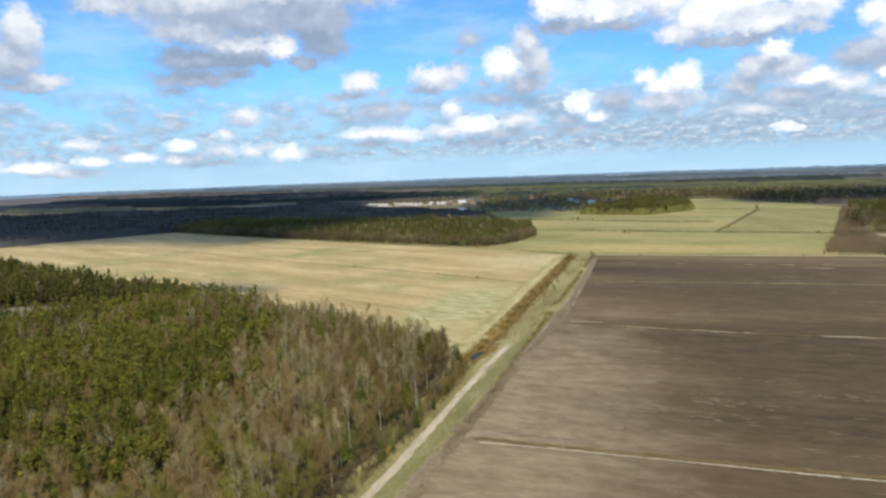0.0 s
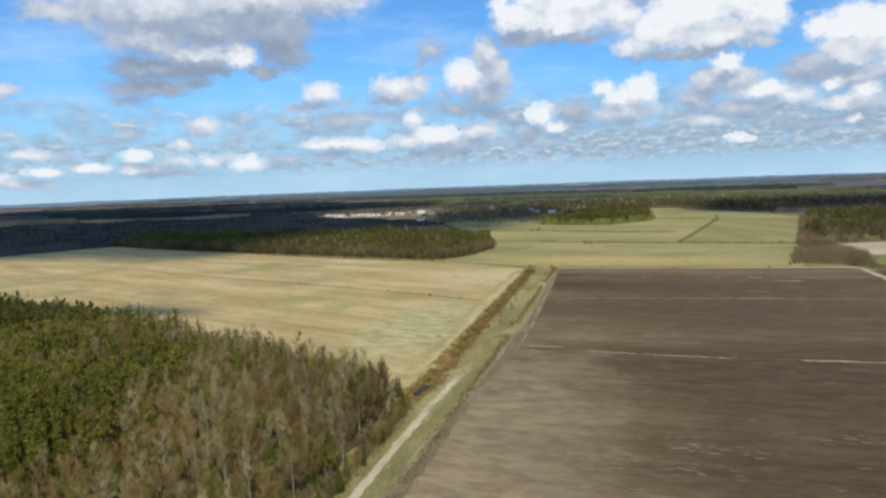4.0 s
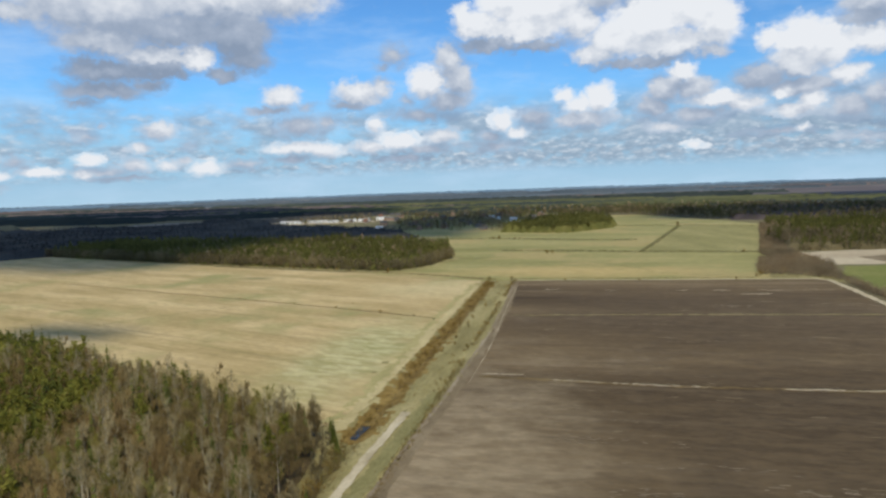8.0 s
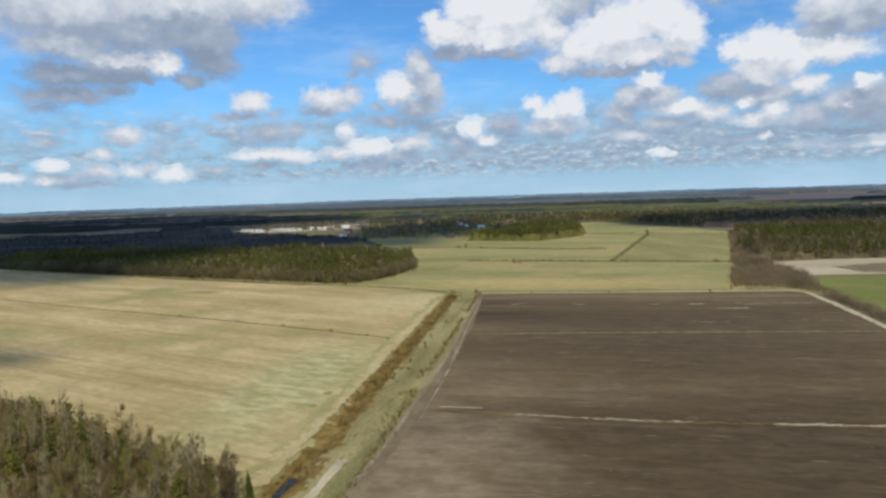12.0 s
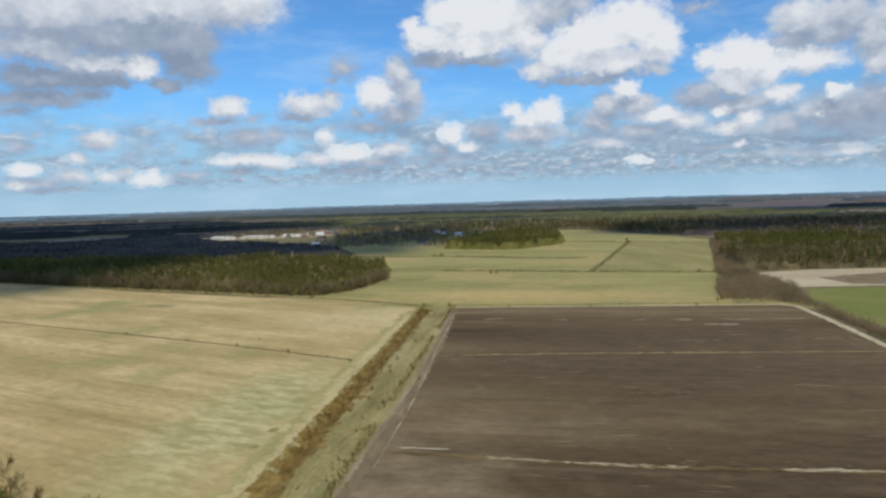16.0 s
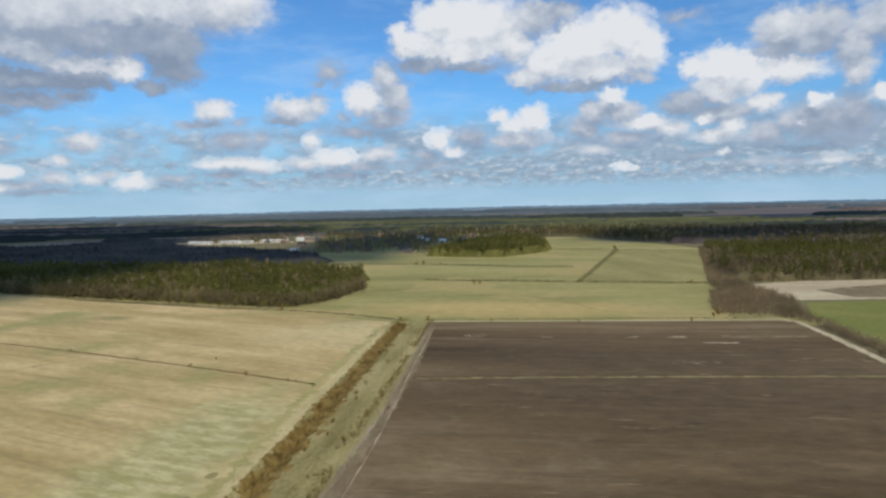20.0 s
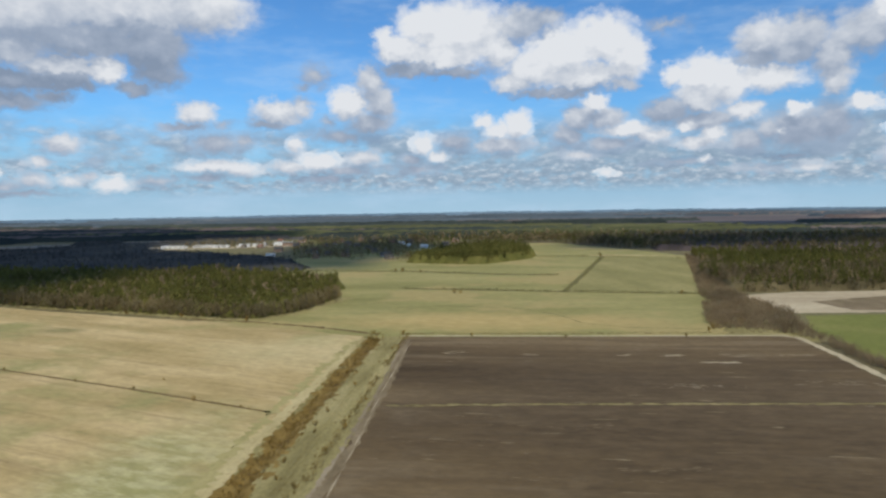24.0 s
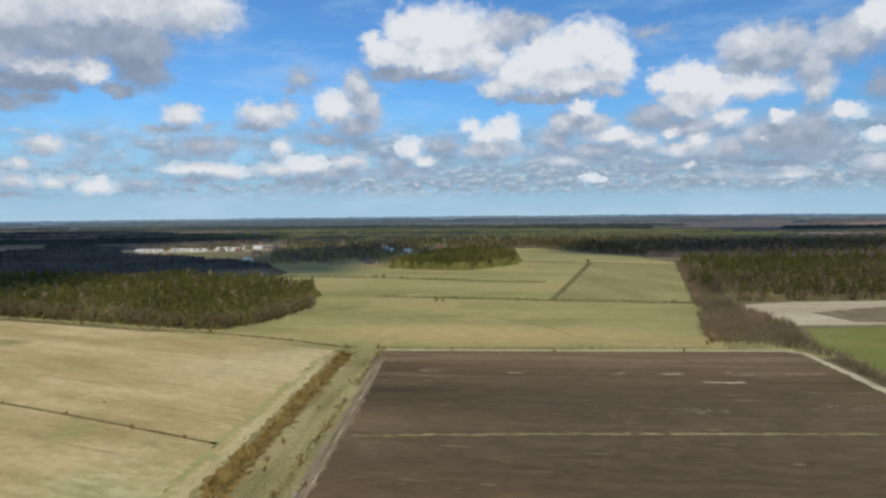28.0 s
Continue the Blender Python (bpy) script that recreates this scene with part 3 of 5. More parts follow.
# Lighter copy of the far canopy: the sunlight is put into its colour.
FAR_OLIVE = foliage("sun_tinted_far_canopy", (0.070, 0.076, 0.040), (0.096, 0.100, 0.050), (0.125, 0.124, 0.062), 0.006, lets=0.0)
GRASSGREEN = surface("green_verge_grass", [(0.3, (0.15, 0.135, 0.05)), (0.5, (0.215, 0.19, 0.078)), (0.7, (0.29, 0.25, 0.12))], big=0.10, small=0.9, stretch=(1, 0.3, 1), grain=(0.7, 1.25))
STRAWBANK = surface("pale_bank_grass", [(0.3, (0.33, 0.27, 0.12)), (0.5, (0.44, 0.36, 0.18)), (0.7, (0.52, 0.43, 0.23))], big=0.10, small=0.9, stretch=(1, 0.3, 1), grain=(0.78, 1.16))
GREENLINE = surface("green_grass_line", [(0.3, (0.27, 0.235, 0.095)), (0.5, (0.34, 0.295, 0.125)), (0.7, (0.42, 0.35, 0.165))], big=0.10, small=0.9, stretch=(1, 0.3, 1), grain=(0.78, 1.16))
FLECK = surface("dried_clods", [(0.3, (0.18, 0.138, 0.088)), (0.5, (0.235, 0.184, 0.122)), (0.7, (0.30, 0.24, 0.165))], big=0.12, small=0.9, stretch=(0.3, 1, 1))
# Floor colour darkened so that gaps between the trees look shaded.
FLOOR_SHADED = surface("forest_floor", [(0.3, (0.022, 0.024, 0.014)), (0.7, (0.045, 0.042, 0.024))], big=0.05, small=0.6)
# Bark copy with the forest's shade painted in.
BARK_SHADED = surface("shaded_forest_bark", [(0.3, (0.020, 0.018, 0.014)), (0.7, (0.040, 0.034, 0.026))], big=1.5, small=8, bump=0.2)
CLEARING = surface("pale_forest_clearing", [(0.3, (0.15, 0.13, 0.095)), (0.5, (0.22, 0.19, 0.14)), (0.7, (0.30, 0.26, 0.19))], big=0.02, small=0.3, stretch=(0.2, 1, 1), detail=8.0)
LITTER = surface("wood_litter", [(0.3, (0.055, 0.040, 0.018)), (0.5, (0.085, 0.062, 0.028)), (0.7, (0.13, 0.095, 0.045))], big=0.12, small=0.9)
GREENMEADOW = surface("greener_meadow", [(0.3, (0.20, 0.180, 0.066)), (0.5, (0.25, 0.222, 0.086)), (0.7, (0.33, 0.282, 0.122))], big=0.03, small=0.25, stretch=(1, 0.25, 1), turn=-12, grain=(0.78, 1.18), bump=0.3, detail=8.0)

# ---- helpers for meshes ----
def mesh_of(name, verts, faces, mats, slots=None):
    """A mesh from numpy corners and triangles or quads."""
    me = bpy.data.meshes.new(name)
    verts, faces = np.asarray(verts, np.float32), np.asarray(faces, np.int32)
    k = faces.shape[1]
    me.vertices.add(len(verts))
    me.vertices.foreach_set("co", verts.ravel())
    me.loops.add(faces.size)
    me.loops.foreach_set("vertex_index", faces.ravel())
    me.polygons.add(len(faces))
    me.polygons.foreach_set("loop_start", np.arange(0, faces.size, k, dtype=np.int32))
    for m in mats:
        me.materials.append(m)
    if slots is not None:
        me.polygons.foreach_set("material_index", np.asarray(slots, np.int32))
    me.update(calc_edges=True)
    return me


def part(name, bm, material, parent, label=""):
    """One mesh object from a bmesh, under a thing or a part."""
    me = bpy.data.meshes.new(name)
    bm.to_mesh(me)
    bm.free()
    me.materials.append(material)
    ob = new(name, me)
    ob.parent = parent
    return tagged(ob, label)


def sheet_grid(xs, ys, height):
    """Corners and quads of a grid over the plan; height(X, Y) gives z."""
    gx, gy = np.meshgrid(xs, ys)
    v = np.stack([gx, gy, height(gx, gy)], -1).reshape(-1, 3)
    i = np.arange(len(ys) - 1)[:, None] * len(xs) + np.arange(len(xs) - 1)[None, :]
    f = np.stack([i, i + 1, i + 1 + len(xs), i + len(xs)], -1).reshape(-1, 4)
    return v, f


def wobble(points, step, amount, seed):
    """A closed outline cut into short pieces that wander to both sides."""
    rng = np.random.default_rng(seed)
    out = []
    p = np.array(points, float)
    for a, b in zip(p, np.roll(p, -1, 0)):
        k = max(1, int(np.linalg.norm(b - a) / step))
        side = np.array([a[1] - b[1], b[0] - a[0]])
        side = side / max(1e-6, np.linalg.norm(side))
        for j in range(k):
            off = rng.normal() * amount if j else 0.0
            out.append(a + (b - a) * j / k + side * off)
    return out


def field_sheet(name, outline, z, material, label, category, step=5.0, amount=0.7, seed=1):
    bm = bmesh.new()
    pts = wobble(outline, step, amount, seed)
    ring = [bm.verts.new((x, y, z)) for x, y in pts]
    bm.faces.new(ring)
    bmesh.ops.triangulate(bm, faces=bm.faces[:])
    bmesh.ops.recalc_face_normals(bm, faces=bm.faces[:])
    for f in bm.faces:
        if f.normal.z < 0:
            f.normal_flip()
    me = bpy.data.meshes.new(name)
    bm.to_mesh(me)
    bm.free()
    me.materials.append(material)
    return tagged(new(name, me), label, category, kind="structure")


def strip(name, line, width, z, material, label, category, step=3.0, amount=0.25, seed=1):
    """A band of ground along a line of plan points."""
    rng = np.random.default_rng(seed)
    p = np.array(line, float)
    pts = []
    for a, b in zip(p[:-1], p[1:]):
        k = max(1, int(np.linalg.norm(b - a) / step))
        pts += [a + (b - a) * j / k for j in range(k)]
    pts = np.array(pts + [p[-1]])
    d = np.gradient(pts, axis=0)
    side = np.stack([-d[:, 1], d[:, 0]], 1) / np.linalg.norm(d, axis=1)[:, None]
    w = width / 2 * (1 + rng.normal(size=(len(pts), 2)) * amount)
    left, right = pts + side * w[:, :1], pts - side * w[:, 1:]
    v = np.zeros((2 * len(pts), 3))
    v[0::2, :2], v[1::2, :2], v[:, 2] = left, right, z
    i = np.arange(len(pts) - 1) * 2
    f = np.stack([i + 1, i + 3, i + 2, i], 1)
    return tagged(new(name, mesh_of(name, v, f, [material])), label, category, kind="structure")


# ---- the land ----
def ditch_x(y):
    return -62.9 - (y - 326) * 0.0345


def smooth_noise(x, y, size, seed):
    """Value noise over the plan, 0 to 1."""
    rng = np.random.default_rng(seed)
    table = rng.random((64, 64))
    u, v = np.asarray(x) / size, np.asarray(y) / size
    i, j = np.floor(u).astype(int), np.floor(v).astype(int)
    a, b = u - i, v - j
    a, b = a * a * (3 - 2 * a), b * b * (3 - 2 * b)
    t = lambda p, q: table[p % 64, q % 64]
    return (t(i, j) * (1 - a) + t(i + 1, j) * a) * (1 - b) + (t(i, j + 1) * (1 - a) + t(i + 1, j + 1) * a) * b


def land_height(x, y):
    along = np.clip((y - 60) / 30, 0, 1) * np.clip((609 - y) / 8, 0, 1)
    ditch = -1.3 * np.exp(-(((x - ditch_x(y)) / 2.6) ** 2)) * along
    furrow = -0.45 * np.exp(-(((x - ditch_x(y) - 16.8) / 1.0) ** 2)) * along * np.clip((y - 150) / 40, 0, 1)
    lumps = (smooth_noise(x, y, 6, 3) - 0.5) * 0.25 * ((x > -80) & (x < -45)) * along
    return ditch + furrow + lumps - 0.02


XS = np.concatenate([np.linspace(-6000, -700, 28), np.linspace(-650, -95, 30), np.arange(-90, -38, 0.8), np.linspace(-35, 300, 20), np.linspace(350, 6000, 28)])
YS = np.concatenate([np.linspace(-6000, -100, 20), np.linspace(-60, 90, 8), np.arange(100, 640, 2.5), np.linspace(650, 1700, 40), np.linspace(1800, 6000, 30)])
v, f = sheet_grid(XS, YS, land_height)
in_verge = (np.abs(v[f[:, 0], 0] + 62) < 26) & (v[f[:, 0], 1] > -80) & (v[f[:, 0], 1] < 608)
mid = v[f].mean(1)
off = np.abs(mid[:, 0] - ditch_x(mid[:, 1]) - 0.3) + (smooth_noise(mid[:, 0], mid[:, 1], 3.0, 9) - 0.5) * 5.5
on_bank = in_verge & (off < 4.3) & (mid[:, 1] > 300)
ground = new("ground", mesh_of("ground", v, f, [LAND, VERGE, BANK], in_verge.astype(int) + on_bank))
tagged(ground, "open brown and olive spring land reaching the horizon", "ground", kind="structure")

FIELD_EDGE = [(-44.5, -150), (-44.5, 200), (-44.6, 280), (-44.0, 345), (-44.8, 430), (-47.8, 500), (-51.4, 550), (-55, 586)]


def soil_height(x, y):
    return 0.10 + 0.05 * (smooth_noise(x * 0.15, y, 2.5, 5) - 0.5) + 0.03 * np.sin(y * 2 * math.pi / 2.4)


def ploughed_field():
    ys = np.concatenate([np.linspace(-150, 140, 30), np.arange(145, 588, 0.8)])
    edge = np.array(FIELD_EDGE)
    rng = np.random.default_rng(4)
    left = np.interp(ys, edge[:, 1], edge[:, 0]) + rng.normal(size=len(ys)) * 0.35
    t = np.linspace(0, 1, 46)
    gx = left[:, None] + (146.5 - left)[:, None] * t[None, :]
    gy = np.repeat(ys[:, None], len(t), 1)
    gy = gy + np.clip((ys - 400) / 188, 0, 1)[:, None] * (7.5 + 0.046 * (gx + 51))
    v = np.stack([gx, gy, soil_height(gx, gy)], -1).reshape(-1, 3)
    i = np.arange(len(ys) - 1)[:, None] * len(t) + np.arange(len(t) - 1)[None, :]
    f = np.stack([i, i + 1, i + 1 + len(t), i + len(t)], -1).reshape(-1, 4)
    ob = new("ploughed_field", mesh_of("ploughed_field", v, f, [SOIL]))
    tagged(ob, "bare brown ploughed field with faint pale furrow lines", "field", kind="structure")


ploughed_field()
LEFT_FIELD = [(-70.5, 312), (-70.5, 400), (-74.5, 500), (-79, 595), (-178, 634), (-323, 672), (-468, 724), (-641, 782), (-690, 704), (-735, 606), (-800, 545),
              (-640, 490), (-491, 440), (-388, 408), (-314, 386), (-237, 362), (-144, 326), (-85, 305)]
field_sheet("dry_field", LEFT_FIELD, 0.07, STUBBLE, "straw-coloured dry grass field with green patches", "field", seed=2)
FAR_MEADOW = [(-82, 592), (-58, 596.5), (20, 594.5), (112, 598), (150, 787), (218, 1124), (164, 1256), (68, 1425), (-104, 1440), (-200, 1240), (-300, 1120), (-330, 960), (-136, 742), (-150, 675), (-176, 632)]
field_sheet("meadow", FAR_MEADOW, 0.055, MEADOW, "pale green spring meadow with yellowish bands", "meadow", seed=3)
field_sheet("fallow_field", [(166, 757), (212, 774), (420, 806), (420, 700), (172, 676)], 0.08, PALE, "pale bare fallow field beside the hedge", "field", seed=5)
field_sheet("crop_field", [(164, 540), (162, 620), (178, 668), (420, 692), (420, 540)], 0.08, GREENCROP, "bright green winter crop field", "field", seed=6)
# margins, tracks and furrow lines
strip("field_margin", [(x + 1.6, y) for x, y in FIELD_EDGE], 3.4, 0.19, DRYSOIL, "drying soil at the side of the ploughed field", "field margin", step=3.5, amount=0.3, seed=16)
strip("field_margin", [(x - 0.6, y) for x, y in FIELD_EDGE], 1.1, 0.20, MARGIN, "bare pale soil margin of the ploughed field", "field margin", step=1.6, amount=0.6, seed=7)
field_sheet("headland_verge", [(-82, 590), (-55, 588), (160, 590), (172, 632), (112, 626), (40, 614), (-82, 612)], 0.045, VERGE, "rough tan grass along the headland", "verge", seed=17)
strip("gravel_track", [(-50.5, -60), (-51, 150), (-51.4, 212), (-52.4, 250), (-53.3, 290), (-53.0, 324)], 2.5, 0.22, TRACK, "pale gravel farm track between wood and field", "track", step=2.0, amount=0.14, seed=8)
for k, shift in enumerate((-0.8, 0.8)):
    strip("wheel_rut", [(-53.0 + shift, 322), (-52.6 + shift, 345), (-54.5 + shift, 400), (-58.0 + shift, 500), (-62.0 + shift, 588)], 0.35, 0.2, VERGE,
          "pale wheel rut through the grass verge", "track", step=2.0, amount=0.8, seed=14 + k)
strip("headland_track", [(-58, 597.5), (40, 601.0), (141, 605.5)], 2.2, 0.11, TRACK, "pale dirt headland track along the field end", "track", amount=0.2, seed=9)
strip("headland_track", [(141, 605.5), (147, 600), (149, 560), (149, 480), (149, 200)], 4.0, 0.11, TRACK, "pale dirt track along the field side", "track", amount=0.2, seed=10)
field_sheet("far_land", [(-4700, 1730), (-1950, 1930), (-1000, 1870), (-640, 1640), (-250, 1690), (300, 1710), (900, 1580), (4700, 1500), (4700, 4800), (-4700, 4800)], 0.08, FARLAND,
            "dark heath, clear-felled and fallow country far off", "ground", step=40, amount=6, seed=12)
strip("wood_edge_grass", [(-130, 745), (-143, 676), (-160, 646), (-178, 640), (-238, 664), (-338, 690), (-470, 726), (-641, 780)], 13, 0.064, VERGE, "rough dry grass along the wood's foot", "verge", seed=18)
strip("green_verge", [(-47.8, 60), (-47.9, 150), (-48.2, 212), (-48.8, 260), (-48.6, 300), (-48.8, 345)], 4.4, 0.14, GRASSGREEN, "green grass strip between track and field", "verge", step=2.0, amount=0.22, seed=19)
field_sheet("fallow_soil", [(205, 726), (262, 752), (330, 772), (420, 786), (420, 698), (330, 690), (215, 690)], 0.12, DRYSOIL, "brown bare soil in the fallow field", "field", seed=22)
strip("bank_grass", [(ditch_x(y) - 6.6, y) for y in (306, 350, 400, 450, 500, 550, 590)], 4.2, 0.095, STRAWBANK, "pale dry grass along the ditch bank", "verge", step=2.0, amount=0.25, seed=26)
strip("green_line", [(ditch_x(y) - 10.6 - 1.2 * math.sin(y * 0.03), y) for y in range(312, 590, 8)], 3.4, 0.10, GREENLINE, "greener grass line beside the ditch bank", "verge", step=2.0, amount=0.8, seed=27)
strip("field_end_drain", [(-72, 601), (-78, 604), (-120, 624), (-160, 637), (-205, 646)], 2.8, 0.12, RUSSET, "brown overgrown drain along the dry field's end", "drain", amount=0.5, seed=23)
field_sheet("meadow_block", [(45, 783), (70, 900), (113, 1118), (207, 1086), (180, 940), (149, 773)], 0.075, GREENMEADOW, "greener meadow block beyond the slanting drain", "meadow", seed=24)
strip("tractor_track", [(-60, 704), (-32, 701), (10, 690), (30, 666), (42, 641), (60, 628), (106, 622)], 0.8, 0.085, SCRUB, "faint curved tractor track on the meadow", "track", step=4.0, amount=0.5, seed=25)

# ---- trees: shapes as corner and triangle arrays, slot 0 wood, slot 1 crown ----
class Shape:
    def __init__(self):
        self.v, self.f, self.m, self.n = [], [], [], 0

    def tris(self, pts, slot):
        """pts: k x 3 x 3 loose triangles."""
        pts = np.asarray(pts, float).reshape(-1, 3)
        k = len(pts) // 3
        self.v.append(pts)
        self.f.append(np.arange(3 * k).reshape(-1, 3) + self.n)
        self.m.append(np.full(k, slot))
        self.n += 3 * k

    def stem(self, a, b, ra, rb, sides=5, slot=0):
        """A tapered limb from a to b."""
        a, b = np.asarray(a, float), np.asarray(b, float)
        d = (b - a) / np.linalg.norm(b - a)
        s = np.cross(d, (0.3, 1, 0.2))
        s /= np.linalg.norm(s)
        u = np.cross(d, s)
        ang = np.arange(sides) * 2 * math.pi / sides
        ring = np.cos(ang)[:, None] * s + np.sin(ang)[:, None] * u
        self.v += [a + ring * ra, b + ring * rb]
        i = np.arange(sides)
        j = (i + 1) % sides
        self.f.append(np.concatenate([np.stack([i, j, j + sides], 1), np.stack([i, j + sides, i + sides], 1)]) + self.n)
        self.m.append(np.full(2 * sides, slot))
        self.n += 2 * sides

    def done(self):
        return np.concatenate(self.v), np.concatenate(self.f), np.concatenate(self.m)


def unit(v):
    return v / np.maximum(1e-9, np.linalg.norm(v, axis=-1, keepdims=True))


def slivers(s, roots, ways, length, width, rng, slot=1):
    """Thin twigs or blades: a triangle each."""
    side = unit(np.cross(ways, rng.normal(size=ways.shape)))
    w = np.asarray(width).reshape(-1, 1) / 2
    s.tris(np.stack([roots - side * w, roots + side * w, roots + ways * np.asarray(length).reshape(-1, 1)], 1), slot)


def spruce(seed, h, tiers, per):
    rng, s = np.random.default_rng(seed), Shape()
    s.stem((0, 0, 0), (0, 0, h * 0.97), h * 0.014, 0.02, 5 if per > 6 else 3)
    reach = h * rng.uniform(0.13, 0.175)
    for k in range(tiers):
        t = (k + rng.uniform(0.1, 0.9)) / tiers
        z = h * (0.08 + 0.92 * t)
        r = reach * (1 - t) ** 0.85 + 0.12
        ang = rng.uniform(0, 6.3) + np.arange(per) * 6.283 / per + rng.normal(size=per) * 0.25
        rr = r * rng.uniform(0.65, 1.15, per)
        out = np.stack([np.cos(ang), np.sin(ang), 0 * ang], 1)
        side = np.stack([-np.sin(ang), np.cos(ang), 0 * ang], 1)
        root = np.tile((0, 0, z + 0.06 * h / tiers * 5), (per, 1))
        mid = out * (rr * 0.55)[:, None] + (0, 0, z)
        tip = out * rr[:, None] + np.array((0, 0, 1.0)) * (z - rr * rng.uniform(0.2, 0.5, per))[:, None]
        w = (rr * rng.uniform(0.28, 0.42, per))[:, None]
        drop = np.array((0, 0, -0.12)) * rr[:, None]
        s.tris(np.stack([root, mid + side * w + drop, tip], 1), 1)
        s.tris(np.stack([root, tip, mid - side * w + drop], 1), 1)
    return s.done()


def pine(seed, h, clumps, per):
    rng, s = np.random.default_rng(seed), Shape()
    lean = rng.normal(size=2) * 0.02 * h
    top = np.array((lean[0], lean[1], h * 0.96))
    if per > 6:
        s.stem((0, 0, 0), top * 0.55, h * 0.013, h * 0.009, 6)
        s.stem(top * 0.55, top, h * 0.009, 0.03, 5)
    else:
        s.stem((0, 0, 0), top * 0.9, h * 0.012, 0.03, 3)
    wide = h * (rng.uniform(0.13, 0.165) if per > 6 else rng.uniform(0.15, 0.19))
    for k in range(clumps):
        t = (k + rng.uniform()) / clumps
        z = h * (0.30 + 0.68 * t)
        r = wide * min(1.0, (1.06 - t) * 1.5) * rng.uniform(0.35, 1.0)
        a = rng.uniform(0, 6.3)
        c = np.array((math.cos(a) * r, math.sin(a) * r, z)) + np.array((*(lean * z / h), 0))
        way = rng.normal(size=(per, 3)) * 0.8 + (0, 0, 0.7)
        way[:, :2] += c[:2] / max(0.3, np.linalg.norm(c[:2])) * 0.5
        way = unit(way)
        size = h * rng.uniform(0.045, 0.075, per) * (0.72 if per > 12 else 0.95 if per > 6 else 1.35)
        slivers(s, c + rng.normal(size=(per, 3)) * (0.3 if per > 6 else 0.15), way, size * 1.5, size * 0.7, rng)
    return s.done()


def birch(seed, h, limbs, per, tuft=(0.85, 0.24), spread=0.17, low=0.26, stem=1.0):
    """A leafless broadleaf: bent stem, rising limbs and a haze of twigs (tuft: length and width of a spray)."""
    rng, s = np.random.default_rng(seed), Shape()
    bend = rng.normal(size=2) * 0.02 * h
    at = lambda t: np.array((bend[0] * t * t, bend[1] * t * t, h * t))
    for k in range(3):
        s.stem(at(k * 0.31), at(k * 0.31 + 0.31), h * 0.0095 * stem * (1 - 0.29 * k), h * 0.0095 * stem * (0.71 - 0.29 * k), 4)
    for k in range(limbs):
        t = low + (0.95 - low) * (k + rng.uniform()) / limbs
        a = rng.uniform(0, 6.3)
        reach = h * spread * rng.uniform(0.6, 1.15) * min(1.0, (1.12 - t) / 0.55)
        root, tip = at(t), at(t) + np.array((math.cos(a) * reach, math.sin(a) * reach, reach * rng.uniform(0.7, 1.5)))
        tip[2] = min(tip[2], h * 1.02)
        slivers(s, root[None], unit(tip - root)[None], [np.linalg.norm(tip - root)], [0.10 * h / 14], rng, 0)
        u = rng.uniform(0.2, 1.05, per)[:, None]
        way = unit((tip - root)[None] / np.linalg.norm(tip - root) * 0.5 + rng.normal(size=(per, 3)) * 0.42 + (0, 0, 0.75))
        slivers(s, root + (tip - root) * u + rng.normal(size=(per, 3)) * 0.25, way, rng.uniform(0.6, 1.4, per) * tuft[0], rng.uniform(0.6, 1.4, per) * tuft[1], rng)
    return s.done()


def shrub(seed, h, stems, per, fine=1.0):
    rng, s = np.random.default_rng(seed), Shape()
    for k in range(stems):
        a, r = rng.uniform(0, 6.3), rng.uniform(0.15, 0.6) * h
        root = np.array((math.cos(a) * 0.12, math.sin(a) * 0.12, 0)) * h
        tip = np.array((math.cos(a) * r, math.sin(a) * r, h * rng.uniform(0.6, 1.0)))
        s.stem(root, tip, 0.03, 0.01, 3)
        u = rng.uniform(0.1, 1.0, per)[:, None]
        way = unit(rng.normal(size=(per, 3)) * 0.6 + (0, 0, 0.5) + (tip - root) / h * 0.6)
        slivers(s, root + (tip - root) * u, way, rng.uniform(0.15, 0.4, per) * h, rng.uniform(0.05, 0.12, per) * h ** 0.6 * fine, rng)
    return s.done()


def within(outline, p):
    """Which of the plan points lie inside the outline."""
    o = np.array(outline, float)
    inside = np.zeros(len(p), bool)
    for (x0, y0), (x1, y1) in zip(o, np.roll(o, -1, 0)):
        inside ^= ((y0 > p[:, 1]) != (y1 > p[:, 1])) & (p[:, 0] < (x1 - x0) * (p[:, 1] - y0) / ((y1 - y0) or 1e-9) + x0)
    return inside


